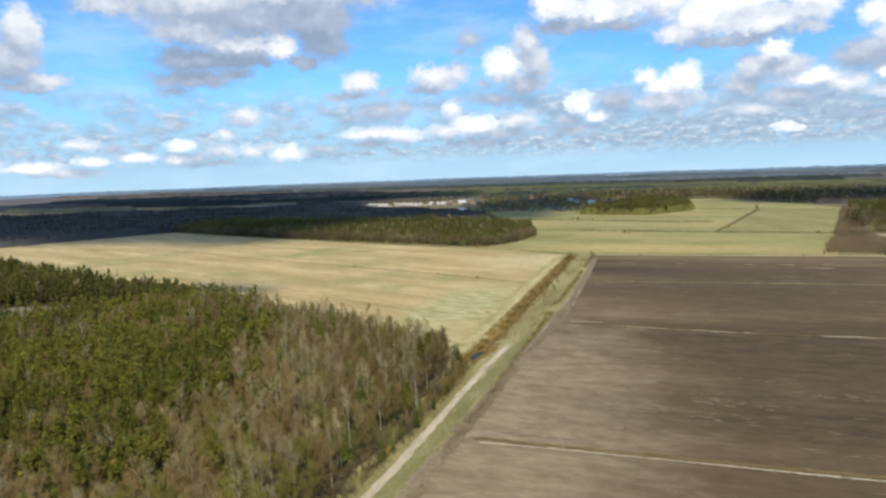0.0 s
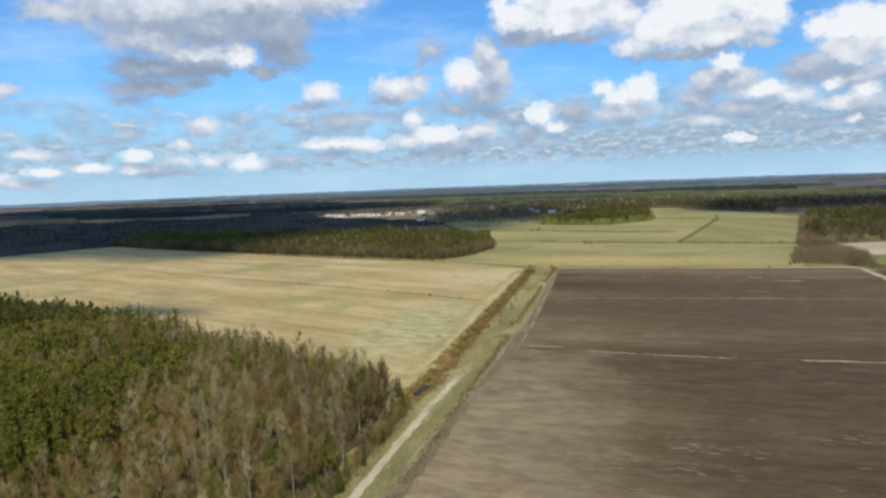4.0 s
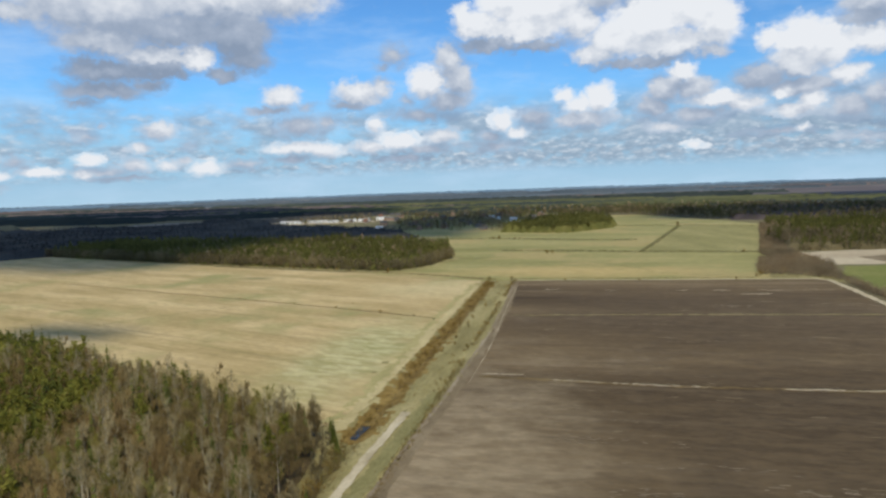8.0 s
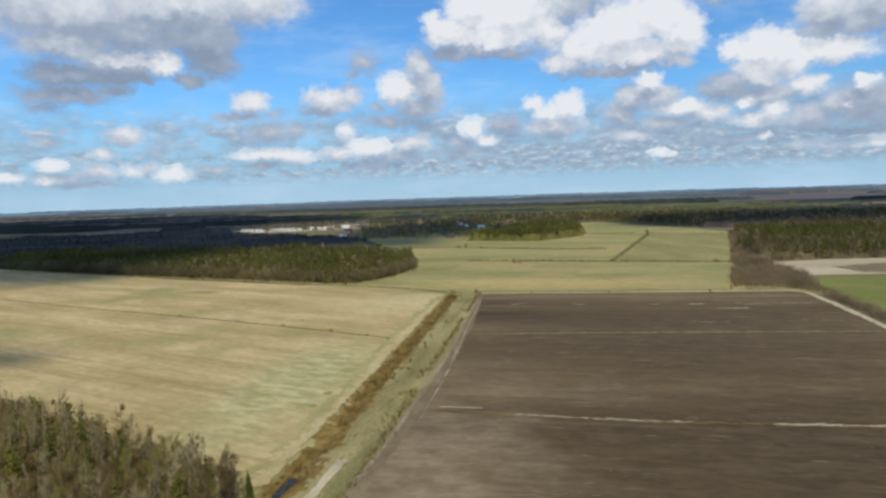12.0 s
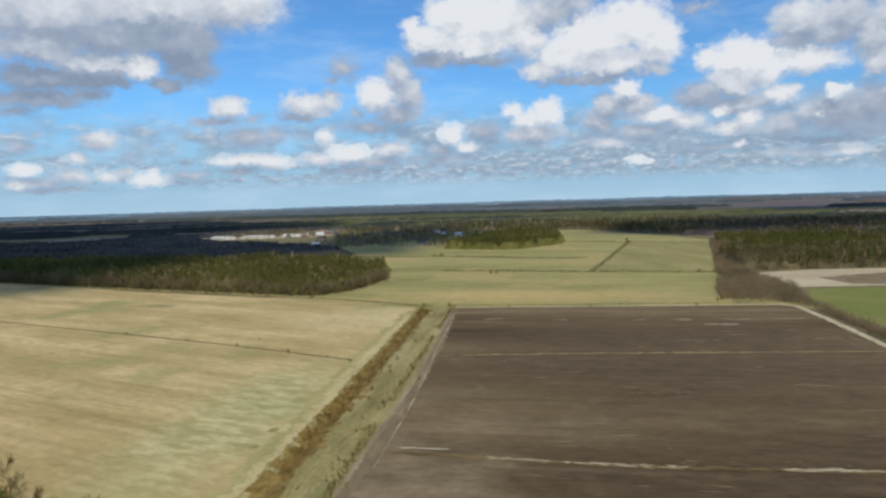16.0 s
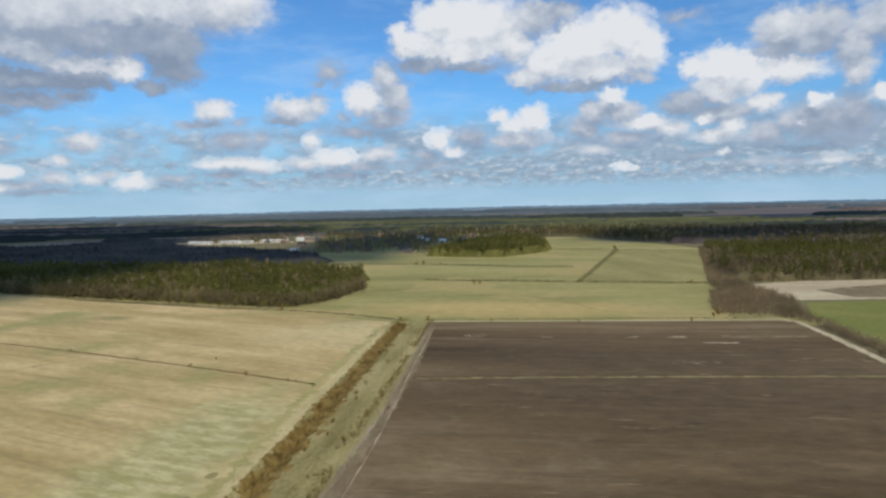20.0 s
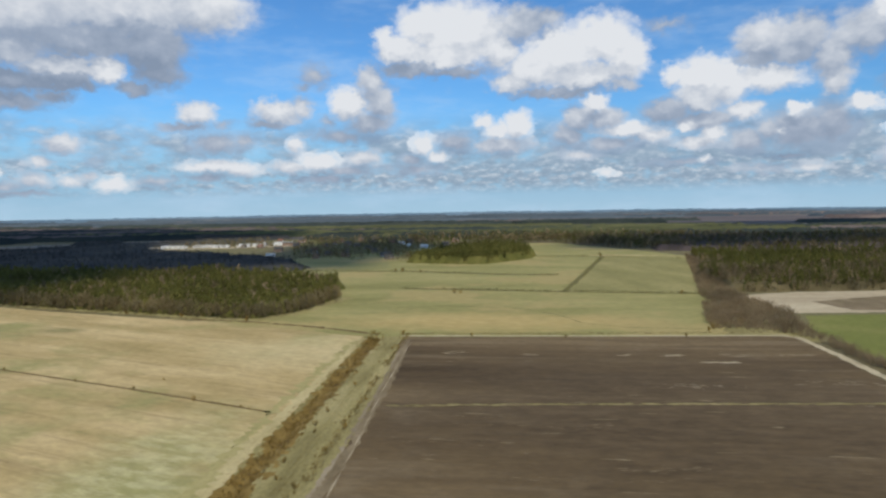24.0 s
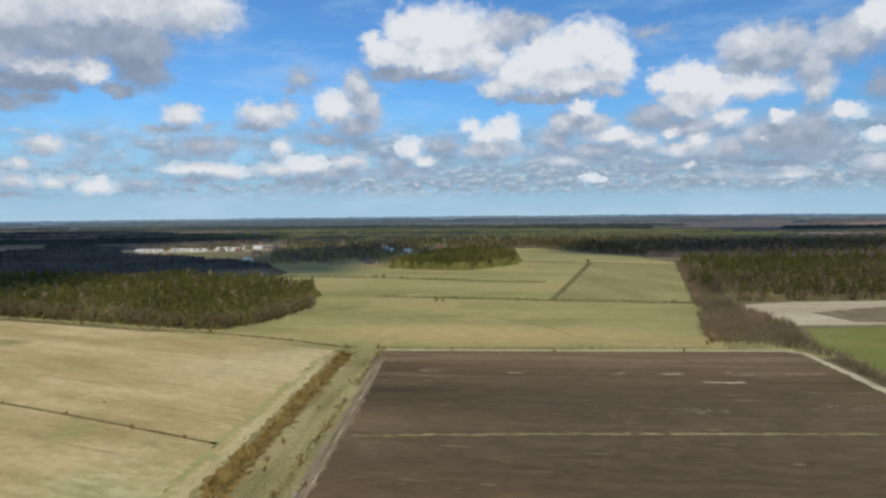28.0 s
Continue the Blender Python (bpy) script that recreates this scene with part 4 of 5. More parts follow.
def undergrowth(outline, cell, low, high, material, label, seed, keep=None):
    """The closed lower storey of a wood: an uneven leafy sheet between the crowns, down to the ground at its rim."""
    r = np.random.default_rng(seed)
    o = np.array(outline, float)
    xs, ys = (np.arange(o[:, k].min() - cell, o[:, k].max() + 2 * cell, cell) for k in (0, 1))
    gx, gy = np.meshgrid(xs, ys)
    gx, gy = gx + r.uniform(-0.35, 0.35, gx.shape) * cell, gy + r.uniform(-0.35, 0.35, gy.shape) * cell
    p = np.stack([gx.ravel(), gy.ravel()], 1)
    ok = within(outline, p)
    if keep:
        ok &= keep(p[:, 0], p[:, 1])
    z = np.where(ok, r.uniform(low, high, len(p)) * (0.8 + 0.4 * smooth_noise(p[:, 0], p[:, 1], 30, seed)), -0.6)
    i = np.arange(len(ys) - 1)[:, None] * len(xs) + np.arange(len(xs) - 1)[None, :]
    f = np.stack([i, i + 1, i + 1 + len(xs), i + len(xs)], -1).reshape(-1, 4)
    f = f[ok[f].any(1)]
    f = np.concatenate([f[:, (0, 1, 2)], f[:, (0, 2, 3)]])
    tagged(new("undergrowth", mesh_of("undergrowth", np.column_stack([p, z]), f, [material])), label, "undergrowth", kind="stuff")


def scatter(outline, step, seed, keep=None):
    """Uneven rows of plan points inside an outline."""
    rng = np.random.default_rng(seed)
    o = np.array(outline, float)
    lo, hi = o.min(0), o.max(0)
    gx, gy = np.meshgrid(np.arange(lo[0], hi[0], step), np.arange(lo[1], hi[1], step))
    p = np.stack([gx.ravel(), gy.ravel()], 1) + rng.uniform(-0.48, 0.48, (gx.size, 2)) * step
    p = p[within(outline, p)]
    return p[keep(p[:, 0], p[:, 1])] if keep else p


def plant(name, shapes, spots, mats, label, category, seed, tall=(0.75, 1.2), sink=0.05, kind="stuff"):
    """One mesh of many trees: every spot takes one of the shapes, turned and scaled."""
    rng = np.random.default_rng(seed)
    vs, fs, ms, n = [], [], [], 0
    pick = rng.integers(0, len(shapes), len(spots))
    for k, (v, f, m) in enumerate(shapes):
        p = spots[pick == k]
        if not len(p):
            continue
        a, s = rng.uniform(0, 6.3, len(p)), rng.uniform(*tall, len(p)) * (0.84 + 0.28 * smooth_noise(p[:, 0], p[:, 1], 26, 90))
        w = s * rng.uniform(0.85, 1.2, len(p))
        c, d = np.cos(a), np.sin(a)
        out = np.empty((len(p), len(v), 3), np.float32)
        out[:, :, 0] = (v[None, :, 0] * c[:, None] - v[None, :, 1] * d[:, None]) * w[:, None] + p[:, :1]
        out[:, :, 1] = (v[None, :, 0] * d[:, None] + v[None, :, 1] * c[:, None]) * w[:, None] + p[:, 1:2]
        out[:, :, 2] = v[None, :, 2] * s[:, None] - sink
        vs.append(out.reshape(-1, 3))
        fs.append((f[None] + (np.arange(len(p)) * len(v))[:, None, None]).reshape(-1, 3) + n)
        ms.append(np.tile(m, len(p)))
        n += len(p) * len(v)
    if not vs:
        return None
    ob = new(name, mesh_of(name, np.concatenate(vs), np.concatenate(fs), mats, np.concatenate(ms)))
    return tagged(ob, label, category, kind=kind)


def mixed_wood(place, spots, shapes, share, seed, tall=(0.75, 1.2)):
    """A wood of several kinds; share(x, y, draw) tells the kind's number at each spot."""
    rng = np.random.default_rng(seed)
    kinds = share(spots[:, 0], spots[:, 1], rng.random(len(spots)))
    for k, (name, made, mats, label) in enumerate(shapes):
        mine = spots[kinds == k]
        if len(mine):
            plant(name, made, mine, mats, label + " " + place, "trees", seed * 10 + k, tall)


# near, middling and far versions of each kind
SPRUCE_N = [spruce(10 + k, 12.5 + k % 4, 17, 9) for k in range(5)]
PINE_N = [pine(20 + k, 12 + k % 4, 30, 15) for k in range(5)]
BIRCH_N = [birch(30 + k, 10 + k % 4, 14, 34, (1.25, 0.085), 0.19) for k in range(6)]
STEM_N = [birch(130 + k, 12 + k % 4, 11, 22, (1.2, 0.075), 0.13, 0.42, 1.25) for k in range(5)]
SPRUCE_B = [spruce(140 + k, 13 + k, 12, 7) for k in range(4)]
PINE_B = [pine(150 + k, 11.5 + k * 0.6, 20, 9) for k in range(4)]
BIRCH_B = [birch(160 + k, 10.5 + k * 0.7, 10, 18, (1.3, 0.15)) for k in range(4)]
SPRUCE_M = [spruce(40 + k, 13, 6, 5) for k in range(3)]
PINE_M = [pine(50 + k, 11 + k * 0.6, 16, 6) for k in range(4)]
BIRCH_M = [birch(60 + k, 11.5, 8, 13, (1.7, 0.36), 0.21, 0.18, 0.8) for k in range(4)]
SPRUCE_F = [spruce(70 + k, 13, 4, 4) for k in range(3)]
PINE_F = [pine(80 + k, 11.5, 6, 4) for k in range(3)]
BIRCH_F = [birch(90 + k, 11.5, 5, 8, (2.6, 0.9), 0.24, 0.15, 0.7) for k in range(3)]
SHRUB_N = [shrub(100 + k, 2.2, 3, 7) for k in range(5)]
SHRUB_M = [shrub(110 + k, 4.2, 6, 20, 0.5) for k in range(4)]


def kinds_of(level):
    sp, pi, bi, st = {"near": (SPRUCE_N, PINE_N, BIRCH_N, STEM_N), "back": (SPRUCE_B, PINE_B, BIRCH_B, STEM_N),
                      "mid": (SPRUCE_M, PINE_M, BIRCH_M, BIRCH_M), "far": (SPRUCE_F, PINE_F, BIRCH_F, BIRCH_F), "dark": (SPRUCE_F, PINE_F, BIRCH_F, BIRCH_F)}[level]
    close = level in ("near", "back")
    # the "dark" level takes needles and bark with shade in their colour
    spruce_leaf = NEEDLE_SHADED if level == "dark" else NEEDLE_SPRUCE
    pine_leaf = NEEDLE_SHADED if level == "dark" else NEEDLE_PINE if close else NEEDLE_MID
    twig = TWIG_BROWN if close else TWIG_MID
    return [("spruce_trees", sp, [BARK_SHADED if level == "dark" else BARK_DARK, spruce_leaf], "dark green spruces"),
            ("pine_trees", pi, [BARK_SHADED if level == "dark" else BARK_PINE if close else BARK_DARK, pine_leaf], "olive green pines"),
            ("alder_trees", bi, [BARK_DARK, twig], "leafless brown alders"),
            ("birch_trees", st, [BARK_BIRCH if close else BARK_DARK, TWIG_GREY if close else TWIG_HEDGE], "pale-stemmed birches with bare twigs"),
            ("budding_trees", bi, [BARK_DARK, BUDS if close else NEEDLE_MID], "budding olive-yellow young trees")]


def near_share(x, y, draw):
    """Conifers away from the road, birches towards it."""
    green = np.clip((-x - 104) / 105 + (smooth_noise(x, y, 30, 8) - 0.5) * 2.1, 0.05, 1)
    conifer = 0.08 + 0.72 * green
    lone = (draw * 97.0) % 1.0 < 0.11      # single spruces among the bare trees
    draw = np.clip(0.52 * draw + 0.48 * (0.5 + (smooth_noise(x, y, 9, 71) + smooth_noise(x, y, 17, 72) - 1.0) * 0.85), 0, 0.999)
    rest = (draw - conifer) / (1 - conifer)
    out = np.where(lone, 0, np.where(rest < 0.42, 2, np.where(rest < 0.66, 3, 4)))
    return np.where(draw < conifer * 0.55, 0, np.where(draw < conifer, 1, out))


def dark_share(x, y, draw):
    return np.where(draw < 0.28, 0, 1)


def pine_share(x, y, draw):
    """Pines and buds in the east, only conifers in the west to imitate shade."""
    draw = np.where(x < -470, draw * 0.6, draw)
    return np.where(draw < 0.04, 0, np.where(draw < 0.60, 1, np.where(draw < 0.82, 4, np.where(draw < 0.93, 2, 3))))


def bare_share(x, y, draw):
    g = np.clip(smooth_noise(x, y, 75, 12) * 2.4 - 0.7, 0, 1)
    return np.where(draw < 0.08 + 0.50 * g, 0, np.where(draw < 0.20 + 0.56 * g, 1, np.where(draw < 0.84, 2, np.where(draw < 0.93, 3, 4))))


def right_share(x, y, draw):
    """Pale bare trees along the front and in patches, dark conifers behind."""
    depth = y - (775 + (x - 172) * 0.125)
    bare = np.where(depth < 28, 0.30, np.where(depth < 120, 0.72, 0.22)) + (smooth_noise(x, y, 48, 14) - 0.5) * 0.9
    rest = (draw * 61.0) % 1.0
    return np.where(draw < bare, np.where(rest < 0.6, 2, np.where(rest < 0.85, 3, 4)), np.where(rest < 0.55, 0, 1))


# ---- woods ----
NEAR_WOOD = [(-58, 105), (-59.5, 200), (-62, 246), (-64.5, 274), (-68, 290), (-71, 302), (-85, 306), (-144, 326), (-237, 362), (-314, 386), (-388, 408), (-491, 440), (-640, 490), (-640, 400), (-160, 100)]
near_keep = lambda x, y: ((x + 316) / 66) ** 2 + ((y - 322 - (x + 316) * 0.22) / 30) ** 2 > 1
spots = scatter(NEAR_WOOD, 3.05, 1, near_keep)
EDGE_TREES = (spots[:, 0] > -110) & (spots[:, 1] > 214)      # the stretch by the road, built tree by tree below
edge_spots, spots = spots[EDGE_TREES], spots[~EDGE_TREES]
close = np.hypot(spots[:, 0] + 20, spots[:, 1] - 150) < 165
field_sheet("wood_floor", NEAR_WOOD, 0.09, LITTER, "brown leaf litter and moss on the near wood's floor", "ground", step=6, amount=1.0, seed=76)
field_sheet("wood_clearing", [(-316 + 64 * math.cos(a * 0.5236), 322 + 64 * math.cos(a * 0.5236) * 0.22 + 30 * math.sin(a * 0.5236)) for a in range(12)], 0.12, CLEARING,
            "pale grassy clearing inside the near wood", "clearing", seed=77)
mixed_wood("in the near wood", spots[close], kinds_of("near"), near_share, 2)
middling = ~close & (np.hypot(spots[:, 0] + 20, spots[:, 1] - 150) < 300)
mixed_wood("at the back of the near wood", spots[middling], kinds_of("back"), near_share, 3)
mixed_wood("in the far corner of the near wood", spots[~close & ~middling], kinds_of("mid"), near_share, 6)


def single_trees(spots):
    """Every tree of the wood's edge as a thing of its own: a stem and a crown."""
    rng = np.random.default_rng(77)
    kinds = near_share(spots[:, 0], spots[:, 1], rng.random(len(spots)))
    labels = {0: ("spruce_tree", "dark green spruce at the edge of the wood", "spruce"),
              1: ("pine_tree", "olive green pine with a bare lower stem", "pine"),
              2: ("alder_tree", "leafless brown alder at the edge of the wood", "alder"),
              3: ("birch_tree", "white-stemmed birch with bare pale twigs", "birch"),
              4: ("young_tree", "slim young tree with olive-yellow buds", "tree")}
    made = {}
    for (x, y), k in zip(spots, kinds):
        name, shapes, mats, _ = kinds_of("near")[k]
        which = int(rng.integers(0, len(shapes)))
        m = pose(x, y, -0.05, 0, 0, rng.uniform(0, 360)) @ Matrix.Diagonal((*([rng.uniform(0.7, 1.15)] * 3), 1))
        title, label, category = labels[int(k)]
        if (k, which) not in made:
            v, f, s = shapes[which]
            tree = new(title)
            for slot, piece in ((0, "trunk"), (1, "crown")):
                used = np.unique(f[s == slot])
                back = np.zeros(len(v), int)
                back[used] = np.arange(len(used))
                ob = new(piece, mesh_of(piece, v[used], back[f[s == slot]], [mats[slot]]))
                ob.parent = tree
            tagged(tree, label, category, "trees at the edge of the wood")
            tree.matrix_basis = m
            made[(k, which)] = tree
        else:
            copied = copy_thing(made[(k, which)], pose(0, 0, 0))
            copied.matrix_basis = m


single_trees(edge_spots)
LEFT_WOOD = [(-138, 738), (-147, 678), (-164, 651), (-238, 668), (-338, 694), (-470, 730), (-640, 784), (-640, 900), (-330, 900), (-200, 860), (-150, 800)]
mixed_wood("in the wood behind the dry field", scatter(LEFT_WOOD, 5.2, 4), kinds_of("mid"), pine_share, 5)
undergrowth(LEFT_WOOD, 4.5, 4.5, 7.5, NEEDLE_MID, "olive leafy understorey of the wood behind the dry field", 401)
SMALL_WOOD = [(-132, 1048), (-65, 1026), (-32, 1026), (15, 1100), (24, 1155), (5, 1300), (-5, 1353), (-75, 1300), (-135, 1150)]
mixed_wood("in the copse on the meadow", scatter(SMALL_WOOD, 6.0, 6), kinds_of("mid"), lambda x, y, d: np.where(d < 0.04, 0, np.where(d < 0.85, 1, 4)), 7)
undergrowth(SMALL_WOOD, 5.0, 6.0, 9.0, NEEDLE_MID, "olive leafy understorey of the copse on the meadow", 405)
RIGHT_WOOD = [(172, 775), (300, 792), (560, 822), (620, 1140), (225, 1135), (209, 1031), (177, 902)]
mixed_wood("in the wood behind the fallow field", scatter(RIGHT_WOOD, 5.6, 8), kinds_of("mid"), right_share, 9)
undergrowth(RIGHT_WOOD, 5.5, 3.0, 6.5, TWIG_MID, "olive-brown understorey of the wood behind the fallow field", 403)
DARK_WOOD = [(-1750, 1000), (-1265, 1125), (-1050, 1245), (-900, 1500), (-800, 1780), (-520, 1700), (-580, 1460), (-690, 1420), (-700, 1320), (-600, 1250), (-480, 1180), (-300, 1060),
             (-240, 965), (-330, 905), (-642, 905), (-642, 788), (-692, 702), (-735, 604), (-900, 520), (-1750, 700)]
CLEARINGS = [(-930, 1370, 120, 122), (-770, 1560, 100, 125), (-1060, 1130, 50, 108), (-600, 1150, 26, 92)]


def off_clearings(x, y):
    keep = np.ones(len(x), bool)
    for cx, cy, rx, ry in CLEARINGS:
        keep &= ((x - cx) / rx) ** 2 + ((y - cy) / ry) ** 2 > 1
    return keep


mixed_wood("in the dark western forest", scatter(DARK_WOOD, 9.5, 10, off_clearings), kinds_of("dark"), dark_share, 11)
for k, (cx, cy, rx, ry) in enumerate(CLEARINGS):
    ring = [(cx + rx * 1.2 * math.cos(a * 0.5236), cy + ry * 1.3 * math.sin(a * 0.5236)) for a in range(12)]
    field_sheet("forest_clearing", ring, 0.09, CLEARING, "pale bare clearing in the dark forest", "clearing", seed=70 + k)
undergrowth(DARK_WOOD, 9.0, 5.5, 9.0, NEEDLE_SHADED, "closed understorey of the western forest, cloud shade put into its colour", 402, off_clearings)
field_sheet("forest_floor", DARK_WOOD, 0.03, FLOOR_SHADED, "floor of the western forest, shade put into its colour", "ground", step=30, amount=3, seed=75)
RIGHT_DARK = [(206, 1225), (300, 1180), (700, 1160), (900, 1560), (336, 1600), (230, 1500)]
mixed_wood("in the forest beyond the meadow", scatter(RIGHT_DARK, 8.5, 12), kinds_of("far"), bare_share, 13)
undergrowth(RIGHT_DARK, 9.0, 4.0, 8.0, FAR_BARE, "dull olive understorey of the forest beyond the meadow", 404)
BACK_WOOD = [(-80, 1445), (57, 1435), (156, 1265), (206, 1230), (330, 1600), (300, 1700), (-250, 1680), (-200, 1500)]
mixed_wood("in the bare wood at the meadow's end", scatter(BACK_WOOD, 8.0, 14), kinds_of("far"), bare_share, 15)
# trees among the houses
VILLAGE = [(-620, 1330), (-400, 1370), (-300, 1100), (-120, 1060), (-150, 1200), (-110, 1460), (-250, 1640), (-480, 1600), (-640, 1500)]
in_yards = lambda x, y: smooth_noise(x, y, 45, 21) > 0.42
mixed_wood("among the village houses", scatter(VILLAGE, 9.0, 22, in_yards), kinds_of("far"), lambda x, y, d: np.where(d < 0.35, 0, np.where(d < 0.6, 1, np.where(d < 0.85, 2, 3))), 23, (0.5, 0.95))

# bare brush along the wood edges
def brush_line(line, count, wide, tall, seed, label):
    r = np.random.default_rng(seed)
    p = np.array(line, float)
    seg = np.linalg.norm(np.diff(p, axis=0), axis=1)
    u = r.uniform(0, seg.sum(), count)
    s = np.concatenate([[0], np.cumsum(seg)])
    xy = np.stack([np.interp(u, s, p[:, 0]), np.interp(u, s, p[:, 1])], 1) + r.normal(size=(count, 2)) * wide
    half = r.random(count) < 0.6
    plant("edge_brush", BIRCH_M, xy[half], [BARK_DARK, TWIG_MID], label, "brush", seed, tall)
    plant("edge_brush", SHRUB_M, xy[~half], [BARK_DARK, TWIG_MID], label, "brush", seed + 1, (0.5, 1.1))


brush_line([(-136, 738), (-145, 677), (-163, 649), (-238, 666), (-338, 692), (-470, 728), (-640, 782)], 1300, 3.0, (0.5, 0.95), 61, "bare brown brush along the wood's edge")
brush_line([(174, 773), (300, 790), (420, 806)], 90, 2.5, (0.4, 0.75), 63, "bare brown brush before the far wood")
brush_line([(-57, 150), (-57.5, 200), (-58, 246), (-61, 276), (-70, 300)], 90, 1.2, (0.25, 0.5), 65, "low bare brush between wood and track")
brush_line([(-72, 303), (-85, 307), (-144, 327), (-237, 363), (-314, 387), (-388, 409)], 330, 1.6, (0.4, 0.8), 67, "bare brown brush along the near wood's far edge")

# ---- hedges, ditch growth and bushes ----
HEDGE = [(110, 624), (146, 787), (216, 1124), (234, 1124), (184, 900), (167, 755), (172, 676), (161, 622), (160, 400), (153, 400), (153, 600), (142, 616)]
plant("hedge_shrubs", SHRUB_M, scatter(HEDGE, 2.4, 16, lambda x, y: smooth_noise(x, y, 9, 41) > 0.18), [BARK_DARK, TWIG_HEDGE], "bare brown willow shrubs in a broad hedge", "hedge", 17, (0.35, 1.25))
rng = np.random.default_rng(18)
ys = rng.uniform(180, 607, 4200)
bank = np.stack([ditch_x(ys) + rng.normal(size=4200) * 2.7, ys], 1)
bank = bank[smooth_noise(bank[:, 0], bank[:, 1], 5, 44) > 0.30]
plant("ditch_growth", SHRUB_N, bank, [BARK_DARK, DITCHGRASS], "russet dead grass and low shrubs in the ditch", "undergrowth", 19, (0.18, 0.5), 0.3)
ys = rng.uniform(300, 606, 520)
clumps = np.stack([ditch_x(ys) + rng.normal(size=520) * 2.4, ys], 1)
clumps = clumps[smooth_noise(clumps[:, 0], clumps[:, 1], 6, 46) > 0.45]
plant("ditch_shrubs", [shrub(120 + k, 2.2, 7, 12) for k in range(4)], clumps, [BARK_DARK, DITCHGRASS], "rounded russet shrubs crowding the ditch", "undergrowth", 21, (0.32, 0.72), 0.5)
ys = rng.uniform(190, 604, 3000)
ys = ys[smooth_noise(ys, ys * 0, 14, 4) > 0.24]
plant("ditch_growth", SHRUB_N, np.stack([ditch_x(ys) + 16.8 + rng.normal(size=len(ys)) * 0.9, ys], 1), [BARK_DARK, DITCHGRASS],
      "russet tussocks along the furrow beside the field", "undergrowth", 20, (0.15, 0.46), 0.15)


ys = rng.uniform(150, 598, 1500)
xs = ditch_x(ys) + 3 + rng.uniform(0, 1, 1500) ** 1.6 * 11
tuft = smooth_noise(xs, ys, 7, 31) > 0.5
plant("verge_tussocks", SHRUB_N, np.stack([xs, ys], 1)[tuft], [BARK_DARK, DITCHGRASS], "dry brown tussocks strewn over the verge", "undergrowth", 33, (0.08, 0.3), 0.1)


def growth_line(line, count, wide, tall, seed, label, bark=BARK_DARK, leaf=DITCHGRASS):
    r = np.random.default_rng(seed)
    p = np.array(line, float)
    seg = np.linalg.norm(np.diff(p, axis=0), axis=1)
    u = r.uniform(0, seg.sum(), count)
    s = np.concatenate([[0], np.cumsum(seg)])
    xy = np.stack([np.interp(u, s, p[:, 0]), np.interp(u, s, p[:, 1])], 1) + r.normal(size=(count, 2)) * wide
    plant("rough_growth", SHRUB_N, xy, [bark, leaf], label, "undergrowth", seed, tall, 0.1)


growth_line([(-76, 601), (-120, 622), (-178, 638), (-323, 676), (-470, 728), (-640, 784)], 800, 0.7, (0.2, 0.6), 24, "low brown scrub along the field's far edge", leaf=TWIG_BROWN)
growth_line([(-58, 602), (40, 606), (112, 611), (150, 615)], 560, 1.2, (0.25, 0.6), 25, "rough brown tussocks along the headland", leaf=TWIG_BROWN)
growth_line([(-96, 797), (38, 777), (95, 771), (146, 765)], 700, 1.3, (0.35, 0.95), 26, "dark olive rushes along the meadow drain", leaf=NEEDLE_MID)
growth_line([(-231, 950), (-120, 940), (8, 902), (42, 900)], 520, 1.6, (0.35, 1.0), 27, "dark olive rushes along the upper meadow drain", leaf=NEEDLE_MID)
growth_line([(41, 780), (66, 900), (112, 1126)], 420, 2.4, (0.3, 0.8), 28, "olive growth along the slanting meadow drain", leaf=BUDS)
growth_line([(8, 1128), (108, 1126), (205, 1090)], 300, 2.6, (0.4, 1.0), 29, "dark scrub across the upper meadow", leaf=TWIG_BROWN)
growth_line([(-426, 578), (-292, 534), (-224, 514), (-146, 488), (-82, 465)], 520, 0.5, (0.14, 0.38), 31, "dark weeds along the drain in the dry field")

growth_line([(-56.2, 150), (-57, 200), (-58.5, 250), (-61, 295)], 520, 1.6, (0.25, 0.8), 34, "olive brush between the wood and the track", leaf=BUDS)
growth_line([(-58.5, 254), (-59.5, 268), (-61.5, 284), (-63, 296)], 300, 1.9, (0.3, 0.85), 35, "tawny scrub at the corner of the wood")
growth_line([(-57, 205), (-58.5, 232), (-60, 250)], 160, 1.8, (0.25, 0.7), 37, "brown scrub along the foot of the wood", leaf=TWIG_BROWN)

# single bushes on the fields
def bush(seed, h, leaf):
    v, f, s = shrub(seed, h, 9, 16)
    ob = new("bush")
    for slot, piece, material in ((0, "stem", BARK_DARK), (1, "crown", leaf)):
        used = np.unique(f[s == slot])
        back = np.zeros(len(v), int)
        back[used] = np.arange(len(used))
        new(piece, mesh_of(piece, v[used], back[f[s == slot]], [material])).parent = ob
    return ob


BIG_TUFTS = [shrub(125 + k, 2.0, 6, 9) for k in range(4)]
ys = rng.uniform(300, 596, 260)
side = np.where(rng.random(260) < 0.5, 3.6, 15.0)
spread = np.stack([ditch_x(ys) + side + rng.normal(size=260) * 1.5, ys], 1)
plant("verge_shrubs", BIG_TUFTS, spread[smooth_noise(spread[:, 0], spread[:, 1], 8, 47) > 0.42], [BARK_DARK, DITCHGRASS], "small russet shrubs spilling over the verge", "undergrowth", 22, (0.3, 0.75), 0.2)
# a few old pale birches that rise over the near wood
OLD_BIRCH = [birch(190 + k, 15, 18, 26, (1.1, 0.10), 0.20, 0.30, 1.3) for k in range(2)]
